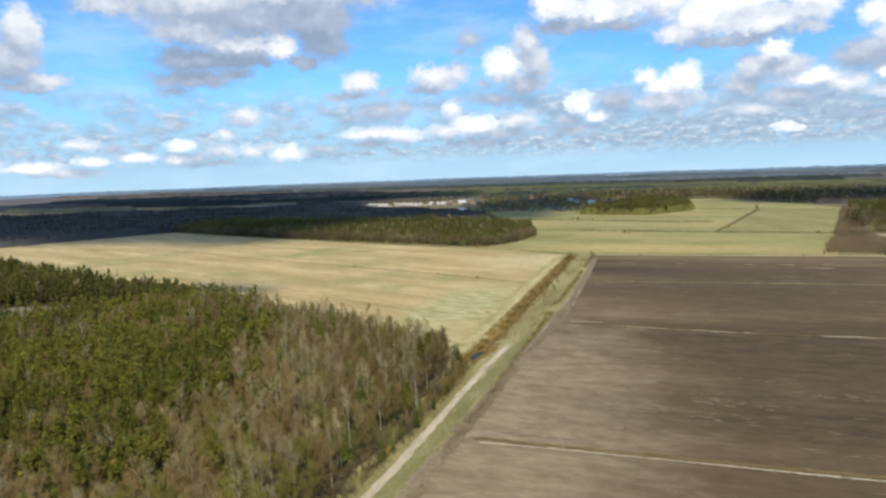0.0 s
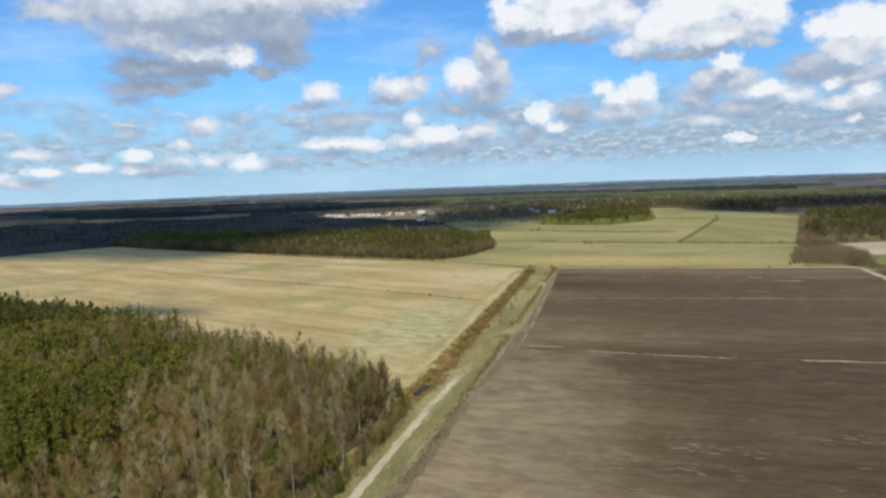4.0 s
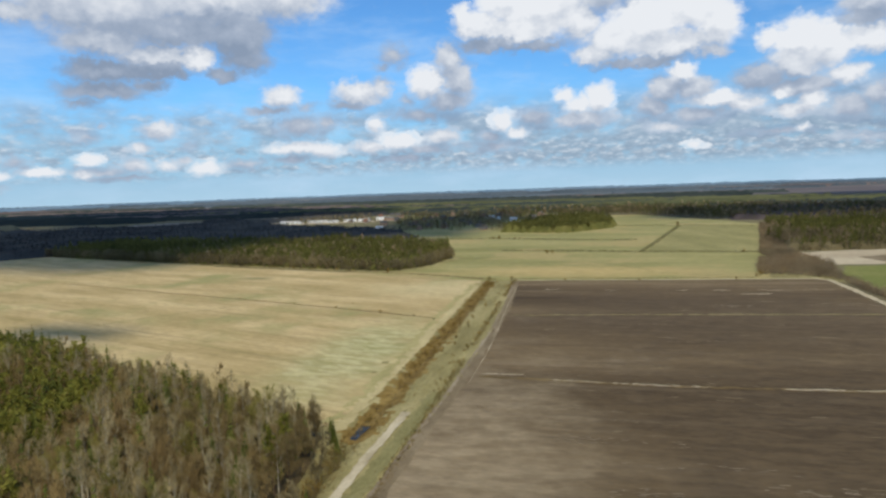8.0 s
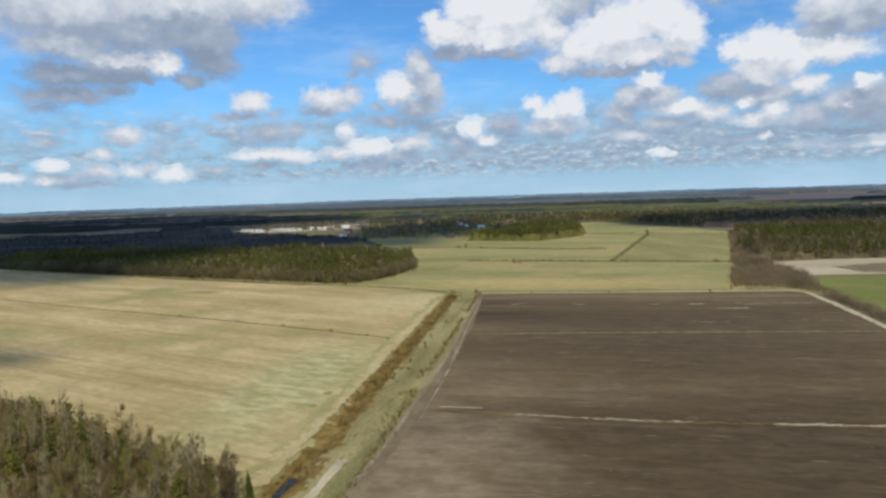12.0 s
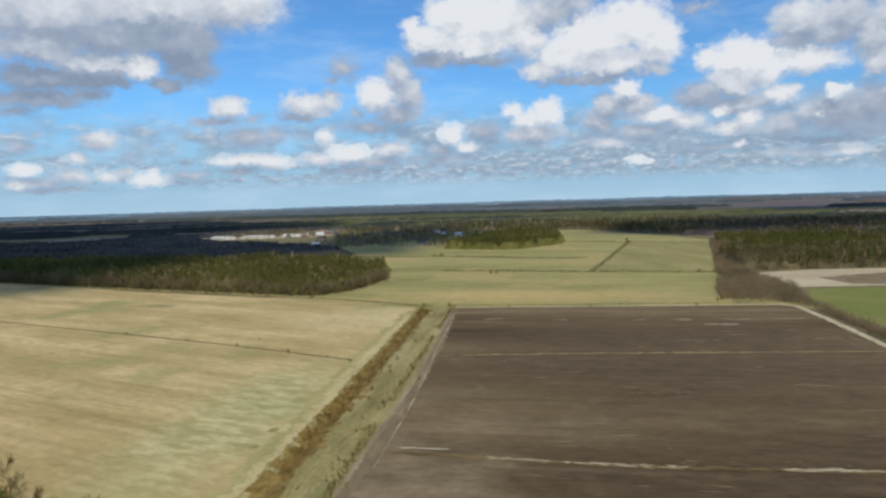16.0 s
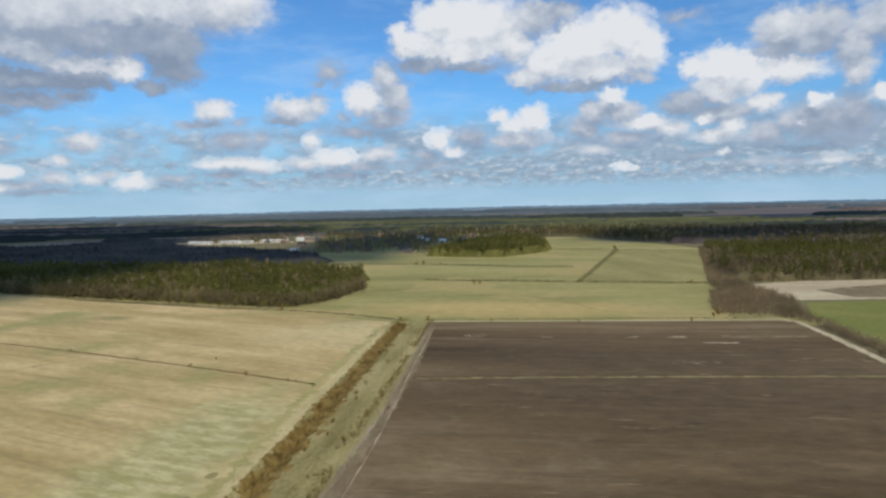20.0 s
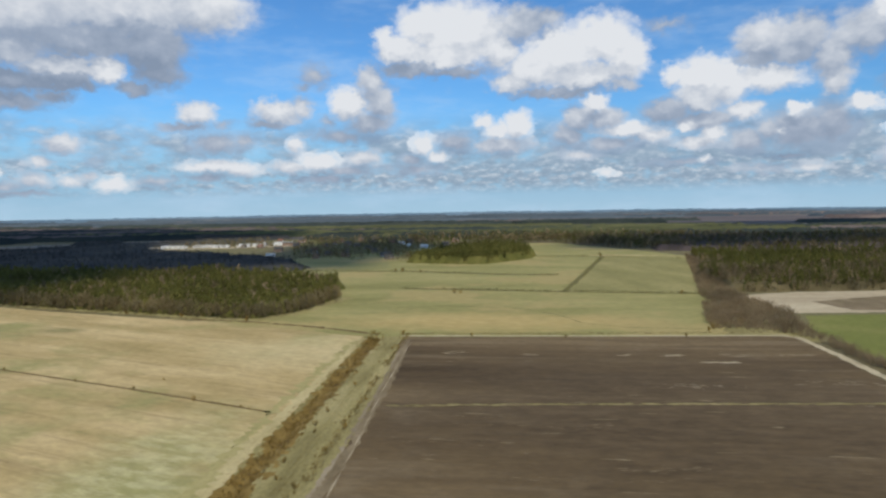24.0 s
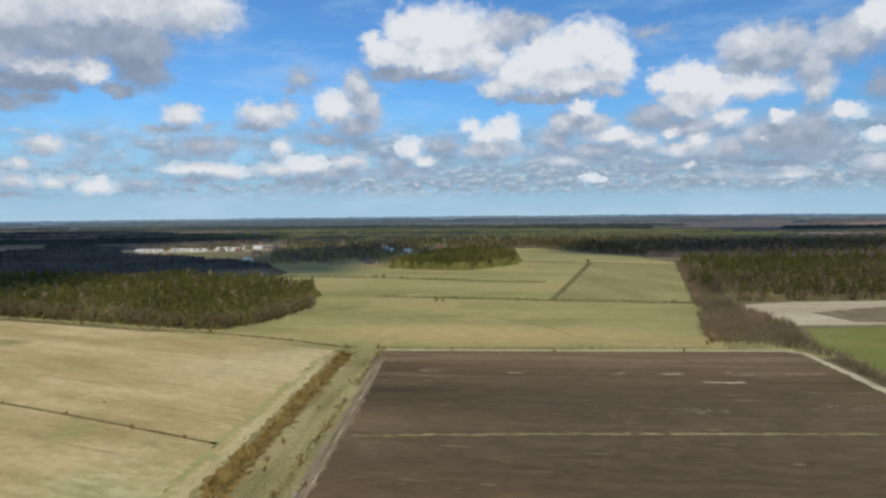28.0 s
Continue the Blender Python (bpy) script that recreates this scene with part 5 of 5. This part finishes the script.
for k, (x, y, h) in enumerate(((-107, 196, 1.0), (-92, 214, 0.92), (-84, 243, 0.9), (-112, 232, 0.95), (-74, 226, 0.9), (-97, 262, 0.88), (-128, 250, 0.95))):
    v, f, s = OLD_BIRCH[k % 2]
    tree = new("birch_tree")
    for slot, piece, material in ((0, "trunk", BARK_BIRCH), (1, "crown", TWIG_GREY)):
        used = np.unique(f[s == slot])
        back = np.zeros(len(v), int)
        back[used] = np.arange(len(used))
        new(piece, mesh_of(piece, v[used], back[f[s == slot]], [material])).parent = tree
    tagged(tree, "tall old birch with a pale grey bare crown", "birch", "old birches in the near wood")
    tree.matrix_basis = pose(x, y, -0.05, 0, 0, k * 73) @ Matrix.Diagonal((h, h, h, 1))

# young spruces before the wood's edge
for x, y, h in ((-56.4, 248, 6.5), (-57.0, 262, 5.0), (-62.5, 292, 6.0), (-69.0, 303, 5.5), (-57.2, 226, 7.0), (-56.2, 234, 8.0), (-57.8, 241, 8.5), (-66.0, 298, 8.0), (-56.0, 212, 8.5), (-56.6, 218, 7.5)):
    v, f, s = SPRUCE_N[int(h * 2) % 4]
    tree = new("spruce_tree")
    for slot, piece, material in ((0, "trunk", BARK_DARK), (1, "crown", NEEDLE_SPRUCE)):
        used = np.unique(f[s == slot])
        back = np.zeros(len(v), int)
        back[used] = np.arange(len(used))
        new(piece, mesh_of(piece, v[used], back[f[s == slot]], [material])).parent = tree
    tagged(tree, "young dark green spruce standing before the wood", "spruce", "trees at the edge of the wood")
    tree.matrix_basis = pose(x, y, -0.05, 0, 0, h * 50) @ Matrix.Diagonal((h / 12, h / 12, h / 14, 1))
first_bush = None
for k, (x, y, size) in enumerate([(-114, 475, 1.0), (-146, 488, 0.7), (-178, 498, 0.6), (-224, 514, 0.7), (-93, 469, 0.5), (-47, 770, 1.8), (-42, 768, 1.4), (-120, 938, 2.2), (-128, 941, 1.6),
                                  (-100, 934, 1.4), (109, 1128, 2.6), (-75, 601, 1.2), (-58, 600, 1.4), (-20, 598, 0.9), (30, 597, 0.8), (92, 601, 1.0), (-141, 502, 0.5), (128, 766, 1.6),
                                  (-165, 640, 1.6), (-215, 652, 1.4), (-260, 662, 1.5), (-50.5, 470, 0.7), (-50, 430, 0.8), (-58, 445, 0.7), (-60, 466, 0.9), (-59, 500, 0.8), (-57, 410, 0.7), (-60, 452, 0.9), (-59, 421, 0.8), (-49.5, 450, 0.9), (-50, 405, 0.9), (-49.8, 480, 0.8), (-56.5, 236, 1.3), (-58, 268, 1.5), (-56, 215, 1.2), (112, 623, 1.8), (108, 618, 1.2), (131, 640, 1.6)]):
    if first_bush is None:
        first_bush = bush(201, 2.2, DITCHGRASS)
        tagged(first_bush, "small russet bush standing alone in the grass", "bush", "bushes on the fields")
        ob = first_bush
    else:
        ob = copy_thing(first_bush, pose(0, 0, 0))
    ob.matrix_basis = pose(x, y, 0.0, 0, 0, k * 67) @ Matrix.Diagonal((size, size, size, 1))

# ---- lines on the fields ----
strip("field_drain", [(-426, 578), (-292, 534), (-224, 514), (-146, 488), (-80, 464)], 1.4, 0.10, RUSSET, "dark narrow drain across the dry field", "drain", amount=0.2, seed=31)
strip("field_track", [(-275, 396), (-266, 426), (-244, 458), (-205, 500)], 1.0, 0.09, VERGE, "faint wheel track on the dry field", "track", amount=0.7, seed=32)
strip("pale_grass", [(96, 1142), (150, 1132), (216, 1118)], 9, 0.12, STRAWBANK, "pale dry grass along the meadow's far edge", "verge", step=6.0, amount=0.4, seed=53)
strip("meadow_drain", [(-96, 797), (38, 777), (95, 771), (146, 765)], 4.0, 0.10, SCRUB, "dark grassy drain across the meadow", "drain", amount=0.25, seed=33)
strip("meadow_drain", [(-231, 950), (-120, 940), (8, 902), (42, 900)], 6.5, 0.10, SCRUB, "dark grassy drain across the upper meadow", "drain", amount=0.3, seed=34)
strip("meadow_drain", [(41, 780), (66, 900), (112, 1126)], 5.0, 0.11, SCRUB, "russet grassy drain slanting through the meadow", "drain", amount=0.25, seed=35)


def streaks(name, line, count, wide, length, width, z, material, label, seed):
    """Many short smears of straw or weed strewn along a line, in one mesh."""
    r = np.random.default_rng(seed)
    p = np.array(line, float)
    seg = np.linalg.norm(np.diff(p, axis=0), axis=1)
    u = r.uniform(0, seg.sum(), count)
    s = np.concatenate([[0], np.cumsum(seg)])
    c = np.stack([np.interp(u, s, p[:, 0]), np.interp(u, s, p[:, 1]) + r.normal(size=count) * wide], 1)
    a = r.uniform(0.3, 1.0, count) * length / 2
    b = r.uniform(0.4, 1.0, count) * width / 2
    tilt = r.normal(size=count) * 0.05 * a + a * (p[-1, 1] - p[0, 1]) / max(1.0, abs(p[-1, 0] - p[0, 0]))
    k = np.array([(-1, 0), (-0.5, -0.8), (0.4, -1), (1, 0), (0.5, 0.9), (-0.4, 0.8)])
    v = np.zeros((count, 6, 3))
    v[:, :, 0] = c[:, :1] + k[None, :, 0] * a[:, None]
    v[:, :, 1] = c[:, 1:] + k[None, :, 1] * b[:, None] * r.uniform(0.6, 1.3, (count, 6)) + k[None, :, 0] * tilt[:, None]
    v[:, :, 2] = z + r.uniform(0, 0.02, count)[:, None]
    i = np.arange(count)[:, None] * 6
    f = np.concatenate([i + np.array([[0, 1, 2]]), i + np.array([[0, 2, 3]]), i + np.array([[0, 3, 4]]), i + np.array([[0, 4, 5]])])
    tagged(new(name, mesh_of(name, v.reshape(-1, 3), f, [material])), label, "field line", kind="stuff")


streaks("weed_line", [(-38.5, 231.2), (-10, 232.0), (30, 233.5), (147, 239)], 620, 0.45, 5, 1.1, 0.19, RUSSET, "russet weeds in a drain line of the ploughed field", 36)
streaks("straw_line", [(-36, 228.9), (-14, 230.2)], 110, 0.16, 3, 0.45, 0.20, STRAW, "pale straw beside the drain line", 37)
streaks("straw_line", [(-14, 230.2), (37, 232.0), (147, 236.5)], 420, 0.18, 4, 0.5, 0.20, STRAW, "pale straw beside the drain line", 38)
streaks("straw_line", [(-36.5, 367.5), (-22, 367.6)], 50, 0.3, 4, 0.6, 0.20, STRAW, "pale straw streak on the ploughed soil", 39)
streaks("straw_line", [(-12, 362.3), (23, 361.2), (40, 361)], 90, 0.5, 4.5, 0.45, 0.20, STRAW, "pale straw streak on the ploughed soil", 40)
streaks("straw_line", [(62, 362), (94, 363.4), (146, 366)], 170, 0.4, 5, 0.6, 0.20, STRAW, "pale straw streak on the ploughed soil", 41)
streaks("weed_line", [(-38, 364.2), (23, 360.2), (146, 364.8)], 300, 0.5, 7, 0.9, 0.19, RUSSET, "thin russet weed line on the ploughed soil", 42)
streaks("weed_line", [(-40, 474), (14, 479), (122, 487), (146, 488)], 320, 0.45, 6, 0.7, 0.19, VERGE, "thin russet weed line on the ploughed soil", 43)
streaks("straw_line", [(86, 544.5), (100, 544.8)], 16, 0.6, 6, 1.6, 0.20, STRAW, "pale straw streak on the ploughed soil", 44)
streaks("straw_line", [(-40, 556), (146, 560)], 14, 2.0, 12, 1.3, 0.19, STRAW, "pale straw streaks near the field's end", 46)
rows_rng = np.random.default_rng(83)
for k in range(24):
    y0 = 205 + 13 * k + rows_rng.uniform(-4, 4)
    x0 = rows_rng.uniform(-38, 70)
    streaks("dried_specks", [(x0, y0), (x0 + rows_rng.uniform(15, 70), y0 + 2)], int(rows_rng.integers(10, 26)), 1.3, 3.8, 0.38, 0.195, FLECK if y0 < 310 else DRYSOIL,
            "pale dried clods strewn on the ploughed soil", 800 + k)
for k, (x0, x1, y0, count) in enumerate(((40, 66, 287.5, 26), (-34, -8, 236, 40), (-30, 8, 247, 34), (0, 30, 262, 24), (14, 40, 275, 26), (60, 82, 506, 26), (110, 146, 512, 30))):
    streaks("dried_specks", [(x0, y0), (x1, y0 + 1)], count, 1.8, 4.4, 0.4 + 0.0008 * y0, 0.197, FLECK, "brighter patch of dried clods on the ploughed soil", 850 + k)
streaks("soil_smears", [(-36, 300), (146, 300)], 60, 90, 9, 0.8, 0.17, DRYSOIL, "paler dried smears on the ploughed soil", 47)
streaks("wheel_line", [(-39.6, 360), (-40.6, 401), (-42.6, 440), (-46.0, 486), (-50.8, 584)], 170, 1.2, 0.5, 2.6, 0.195, STRAW, "pale broken wheel line on the soil", 45)
streaks("soil_smears", [(-36, 480), (146, 480)], 40, 60, 12, 1.2, 0.17, DRYSOIL, "paler dried smears on the ploughed soil", 48)
strip("ditch_water", [(ditch_x(303) - 0.6, 303), (ditch_x(307), 307), (ditch_x(310), 310), (ditch_x(313.5), 313.5)], 2.8, -0.92, WATER, "dark still water in the ditch by the wood", "water", amount=0.2, seed=50)

# ---- village ----
def box(bm, x0, x1, y0, y1, z0, z1):
    c = [bm.verts.new(p) for p in ((x0, y0, z0), (x1, y0, z0), (x1, y1, z0), (x0, y1, z0), (x0, y0, z1), (x1, y0, z1), (x1, y1, z1), (x0, y1, z1))]
    for q in ((0, 3, 2, 1), (4, 5, 6, 7), (0, 1, 5, 4), (1, 2, 6, 5), (2, 3, 7, 6), (3, 0, 4, 7)):
        bm.faces.new([c[k] for k in q])


def house(w, d, h, rise, wall, roof, windows, label, name="house", category="house", chimney=True):
    """A gabled building along x: walls with gables, two roof slopes with eaves, chimney, door and windows."""
    ob = new(name)
    bm = bmesh.new()
    x, y = w / 2, d / 2
    low = [bm.verts.new(p) for p in ((-x, -y, 0), (x, -y, 0), (x, y, 0), (-x, y, 0))]
    top = [bm.verts.new(p) for p in ((-x, -y, h), (x, -y, h), (x, y, h), (-x, y, h))]
    a, b = bm.verts.new((-x, 0, h + rise)), bm.verts.new((x, 0, h + rise))
    bm.faces.new((low[0], low[1], top[1], top[0]))
    bm.faces.new((low[2], low[3], top[3], top[2]))
    bm.faces.new((low[1], low[2], top[2], b, top[1]))
    bm.faces.new((low[3], low[0], top[0], a, top[3]))
    part("wall", bm, wall, ob)
    k = rise / y
    for side in (-1, 1):
        bm = bmesh.new()
        e, t = y + 0.5, 0.22
        pts = [(-x - 0.4, side * e, h - 0.5 * k), (x + 0.4, side * e, h - 0.5 * k), (x + 0.4, 0, h + rise), (-x - 0.4, 0, h + rise)]
        u = [bm.verts.new(p) for p in pts] + [bm.verts.new((p[0], p[1], p[2] + t)) for p in pts]
        for q in ((0, 1, 2, 3), (4, 5, 6, 7), (0, 1, 5, 4), (1, 2, 6, 5), (2, 3, 7, 6), (3, 0, 4, 7)):
            bm.faces.new([u[i] for i in q])
        bmesh.ops.recalc_face_normals(bm, faces=bm.faces[:])
        slope = part("roof", bm, roof, ob)
    if chimney:
        bm = bmesh.new()
        box(bm, x * 0.3, x * 0.3 + 0.7, -0.35, 0.35, h + rise - 0.6, h + rise + 1.1)
        part("chimney", bm, BRICKWALL, slope, "brown brick chimney")
    for i in range(windows):
        bm = bmesh.new()
        cx = -x + (i + 0.5) * w / windows
        if i == windows // 2:
            box(bm, cx - 0.5, cx + 0.5, -y - 0.06, -y + 0.02, 0.05, 2.1)
            part("door", bm, TIMBER, ob)
        else:
            high = min(2.4, h - 0.3)
            box(bm, cx - 0.7, cx + 0.7, -y - 0.05, -y + 0.02, 0.9, high + 0.1)
            sash = part("window", bm, PLASTER, ob, "white window frame")
            bm = bmesh.new()
            box(bm, cx - 0.58, cx + 0.58, -y - 0.065, -y - 0.045, 1.02, high - 0.02)
            part("pane", bm, PANE, sash, "dark window pane")
    return tagged(ob, label, category, "village buildings")


def village():
    rng = np.random.default_rng(55)
    first = [house(11, 8, 3.2, 3.4, BRICKWALL, SLATE, 5, "brown brick village house with a grey roof"),
             house(12, 8.5, 3.4, 3.2, TIMBER, SLATE, 5, "grey timber village house with a grey roof"),
             house(10, 8, 3.0, 3.6, TIMBER, REDROOF, 5, "weathered timber village house with a red-brown roof"),
             house(13, 9, 5.6, 3.0, BRICKWALL, SLATE, 5, "two-storey brown village house with a grey roof")]
    first.append(house(12, 8, 3.0, 2.6, PLASTER, PALEROOF, 5, "white plastered village house with a pale metal roof"))
    placed = []
    used = set()
    while len(placed) < 46:
        x, y = rng.uniform(-520, -110), rng.uniform(1095, 1560)
        if y < 1090 + (-x - 120) * 0.15 or (x < -400 and y < 1330) or any(math.hypot(x - a, y - b) < 24 for a, b in placed):
            continue
        placed.append((x, y))
        k = int(rng.choice(5, p=(0.28, 0.28, 0.14, 0.14, 0.16)))
        m = pose(x, y, 0, 0, 0, rng.choice((0, 0, 90)) + rng.uniform(-20, 20))
        if k in used:
            copy_thing(first[k], m)
        else:
            first[k].matrix_basis = m
            used.add(k)
    # long white farm halls
    for x, y, w, d, h, turn, wall, roof in ((-618, 1365, 44, 14, 3.6, -6, PLASTER, PALEROOF), (-556, 1384, 66, 14, 3.4, -4, PLASTER, PALEROOF), (-486, 1400, 54, 14, 3.8, -3, PLASTER, PALEROOF),
                                            (-440, 1440, 34, 15, 4.6, 0, PLASTER, PALEROOF), (-418, 1420, 30, 14, 5.0, 4, BRICKWALL, SLATE)):
        hall = house(w, d, h, 1.6, wall, roof, max(5, int(w / 6)), "long pale farm hall with a low metal roof", "farm_hall", "farm building", False)
        hall.matrix_basis = pose(x, y, 0, 0, 0, turn)
    cottage = house(11, 8, 3.0, 3.4, PLASTER, SLATE, 5, "white plastered cottage at the edge of the forest")
    cottage.matrix_basis = pose(-400, 1095, 0, 0, 0, 10)


village()
field_sheet("farmyard", [(-700, 1330), (-560, 1330), (-410, 1385), (-400, 1420), (-700, 1410)], 0.09, PALE, "pale bare farmyard round the halls", "yard", seed=51)
field_sheet("village_ground", [(-400, 1365), (-300, 1100), (-120, 1060), (-110, 1440), (-250, 1600), (-470, 1590)], 0.05, SCRUB, "dull grass and gardens between the houses", "ground", seed=52)

# ---- the far country ----
def canopy(rng, cx, cy, w, d, cell, low, high):
    nx, ny = max(3, int(w / cell)), max(4, int(d / cell))
    xs = np.linspace(-w / 2, w / 2, nx)
    ys = np.linspace(-d / 2, d / 2, ny)
    gx, gy = np.meshgrid(xs, ys)
    q = (gx / (w / 2)) ** 2 + (gy / (d / 2)) ** 4 + rng.normal(size=gx.shape) * 0.12
    z = np.where(q < 1.0, rng.uniform(low, high, gx.shape), -1.0)
    z[0], z[-1], z[:, 0], z[:, -1] = -1, -1, -1, -1
    v = np.stack([gx + cx + rng.normal(size=gx.shape) * cell * 0.2, gy + cy + rng.normal(size=gx.shape) * cell * 0.2, z], -1).reshape(-1, 3)
    i = np.arange(ny - 1)[:, None] * nx + np.arange(nx - 1)[None, :]
    f = np.stack([i, i + 1, i + 1 + nx, i + nx], -1).reshape(-1, 4)
    return v, f[(z.ravel()[f] > 0).any(1)]


def far_country():
    rng = np.random.default_rng(30)
    kinds = {"olive": (FAR_OLIVE, "olive woodland beyond the village, sunlight put into its colour"), "green": (FAR_WOOD, "dark green distant woodland belts between clearings"),
             "bare": (FAR_BARE, "grey-brown bare distant woodland belts"), "hazy": (HAZE_WOOD, "woodland belts near the horizon, blue-green haze put into their colour")}
    sets = {key: ([], [], 0) for key in kinds}
    y = 1690.0
    while y < 4400:
        for x in np.arange(-0.95 * y, 0.85 * y, 420):
            aside = x / y
            heath = aside > 0.12 and y > 2050
            if rng.random() < (0.30 if heath else 0.85 if y < 2300 else 0.60):
                v, f = canopy(rng, x + rng.uniform(-200, 200), y + rng.uniform(-40, 40), rng.uniform(300, 1300), rng.uniform(50, 170), 8 + y / 500, 5, 12)
                draw = rng.random()
                # direction and distance pick the belts with sun or haze in their colour
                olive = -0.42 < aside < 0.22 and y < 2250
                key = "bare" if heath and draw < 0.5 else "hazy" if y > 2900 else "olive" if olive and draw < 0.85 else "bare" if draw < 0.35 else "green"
                vs, fs, n = sets[key]
                vs.append(v), fs.append(f + n)
                sets[key] = (vs, fs, n + len(v))
        y *= 1.07
    # belts west of the dark forest
    for x, y, w, d, key in ((-1400, 1560, 620, 120, "green"), (-1900, 1500, 700, 150, "bare"), (-1150, 1700, 500, 90, "bare"), (-1500, 1330, 420, 90, "green"), (-1250, 1830, 800, 70, "green")):
        v, f = canopy(rng, x, y, w, d, 11, 6, 13)
        vs, fs, n = sets[key]
        vs.append(v), fs.append(f + n)
        sets[key] = (vs, fs, n + len(v))
    for key, (material, label) in kinds.items():
        vs, fs, _ = sets[key]
        tagged(new("far_woods", mesh_of("far_woods", np.concatenate(vs), np.concatenate(fs), [material])), label, "woodland", kind="stuff")
    a = np.linspace(0, 2 * math.pi, 1400, endpoint=False)
    r = np.array([4420.0, 4440, 4480, 4540, 4600])
    z = np.array([-1.0, 16, 17, 18, -1])
    gx, gy = r[None] * np.sin(a)[:, None], 190 + r[None] * np.cos(a)[:, None]
    gz = z[None] + rng.normal(size=gx.shape) * 1.3 + 2.5 * smooth_noise(a * 40, a * 0, 3.0, 2)[:, None]
    v = np.stack([gx, gy, gz], -1).reshape(-1, 3)
    i = np.arange(1400)[:, None] * 5 + np.arange(4)[None]
    j = ((np.arange(1400) + 1) % 1400)[:, None] * 5 + np.arange(4)[None]
    f = np.stack([i, j, j + 1, i + 1], -1).reshape(-1, 4)[:, ::-1]
    tagged(new("horizon_woods", mesh_of("horizon_woods", v, f, [RIM_WOOD])), "wooded ridge along the horizon, blue haze put into its colour", "woodland", kind="stuff")


far_country()

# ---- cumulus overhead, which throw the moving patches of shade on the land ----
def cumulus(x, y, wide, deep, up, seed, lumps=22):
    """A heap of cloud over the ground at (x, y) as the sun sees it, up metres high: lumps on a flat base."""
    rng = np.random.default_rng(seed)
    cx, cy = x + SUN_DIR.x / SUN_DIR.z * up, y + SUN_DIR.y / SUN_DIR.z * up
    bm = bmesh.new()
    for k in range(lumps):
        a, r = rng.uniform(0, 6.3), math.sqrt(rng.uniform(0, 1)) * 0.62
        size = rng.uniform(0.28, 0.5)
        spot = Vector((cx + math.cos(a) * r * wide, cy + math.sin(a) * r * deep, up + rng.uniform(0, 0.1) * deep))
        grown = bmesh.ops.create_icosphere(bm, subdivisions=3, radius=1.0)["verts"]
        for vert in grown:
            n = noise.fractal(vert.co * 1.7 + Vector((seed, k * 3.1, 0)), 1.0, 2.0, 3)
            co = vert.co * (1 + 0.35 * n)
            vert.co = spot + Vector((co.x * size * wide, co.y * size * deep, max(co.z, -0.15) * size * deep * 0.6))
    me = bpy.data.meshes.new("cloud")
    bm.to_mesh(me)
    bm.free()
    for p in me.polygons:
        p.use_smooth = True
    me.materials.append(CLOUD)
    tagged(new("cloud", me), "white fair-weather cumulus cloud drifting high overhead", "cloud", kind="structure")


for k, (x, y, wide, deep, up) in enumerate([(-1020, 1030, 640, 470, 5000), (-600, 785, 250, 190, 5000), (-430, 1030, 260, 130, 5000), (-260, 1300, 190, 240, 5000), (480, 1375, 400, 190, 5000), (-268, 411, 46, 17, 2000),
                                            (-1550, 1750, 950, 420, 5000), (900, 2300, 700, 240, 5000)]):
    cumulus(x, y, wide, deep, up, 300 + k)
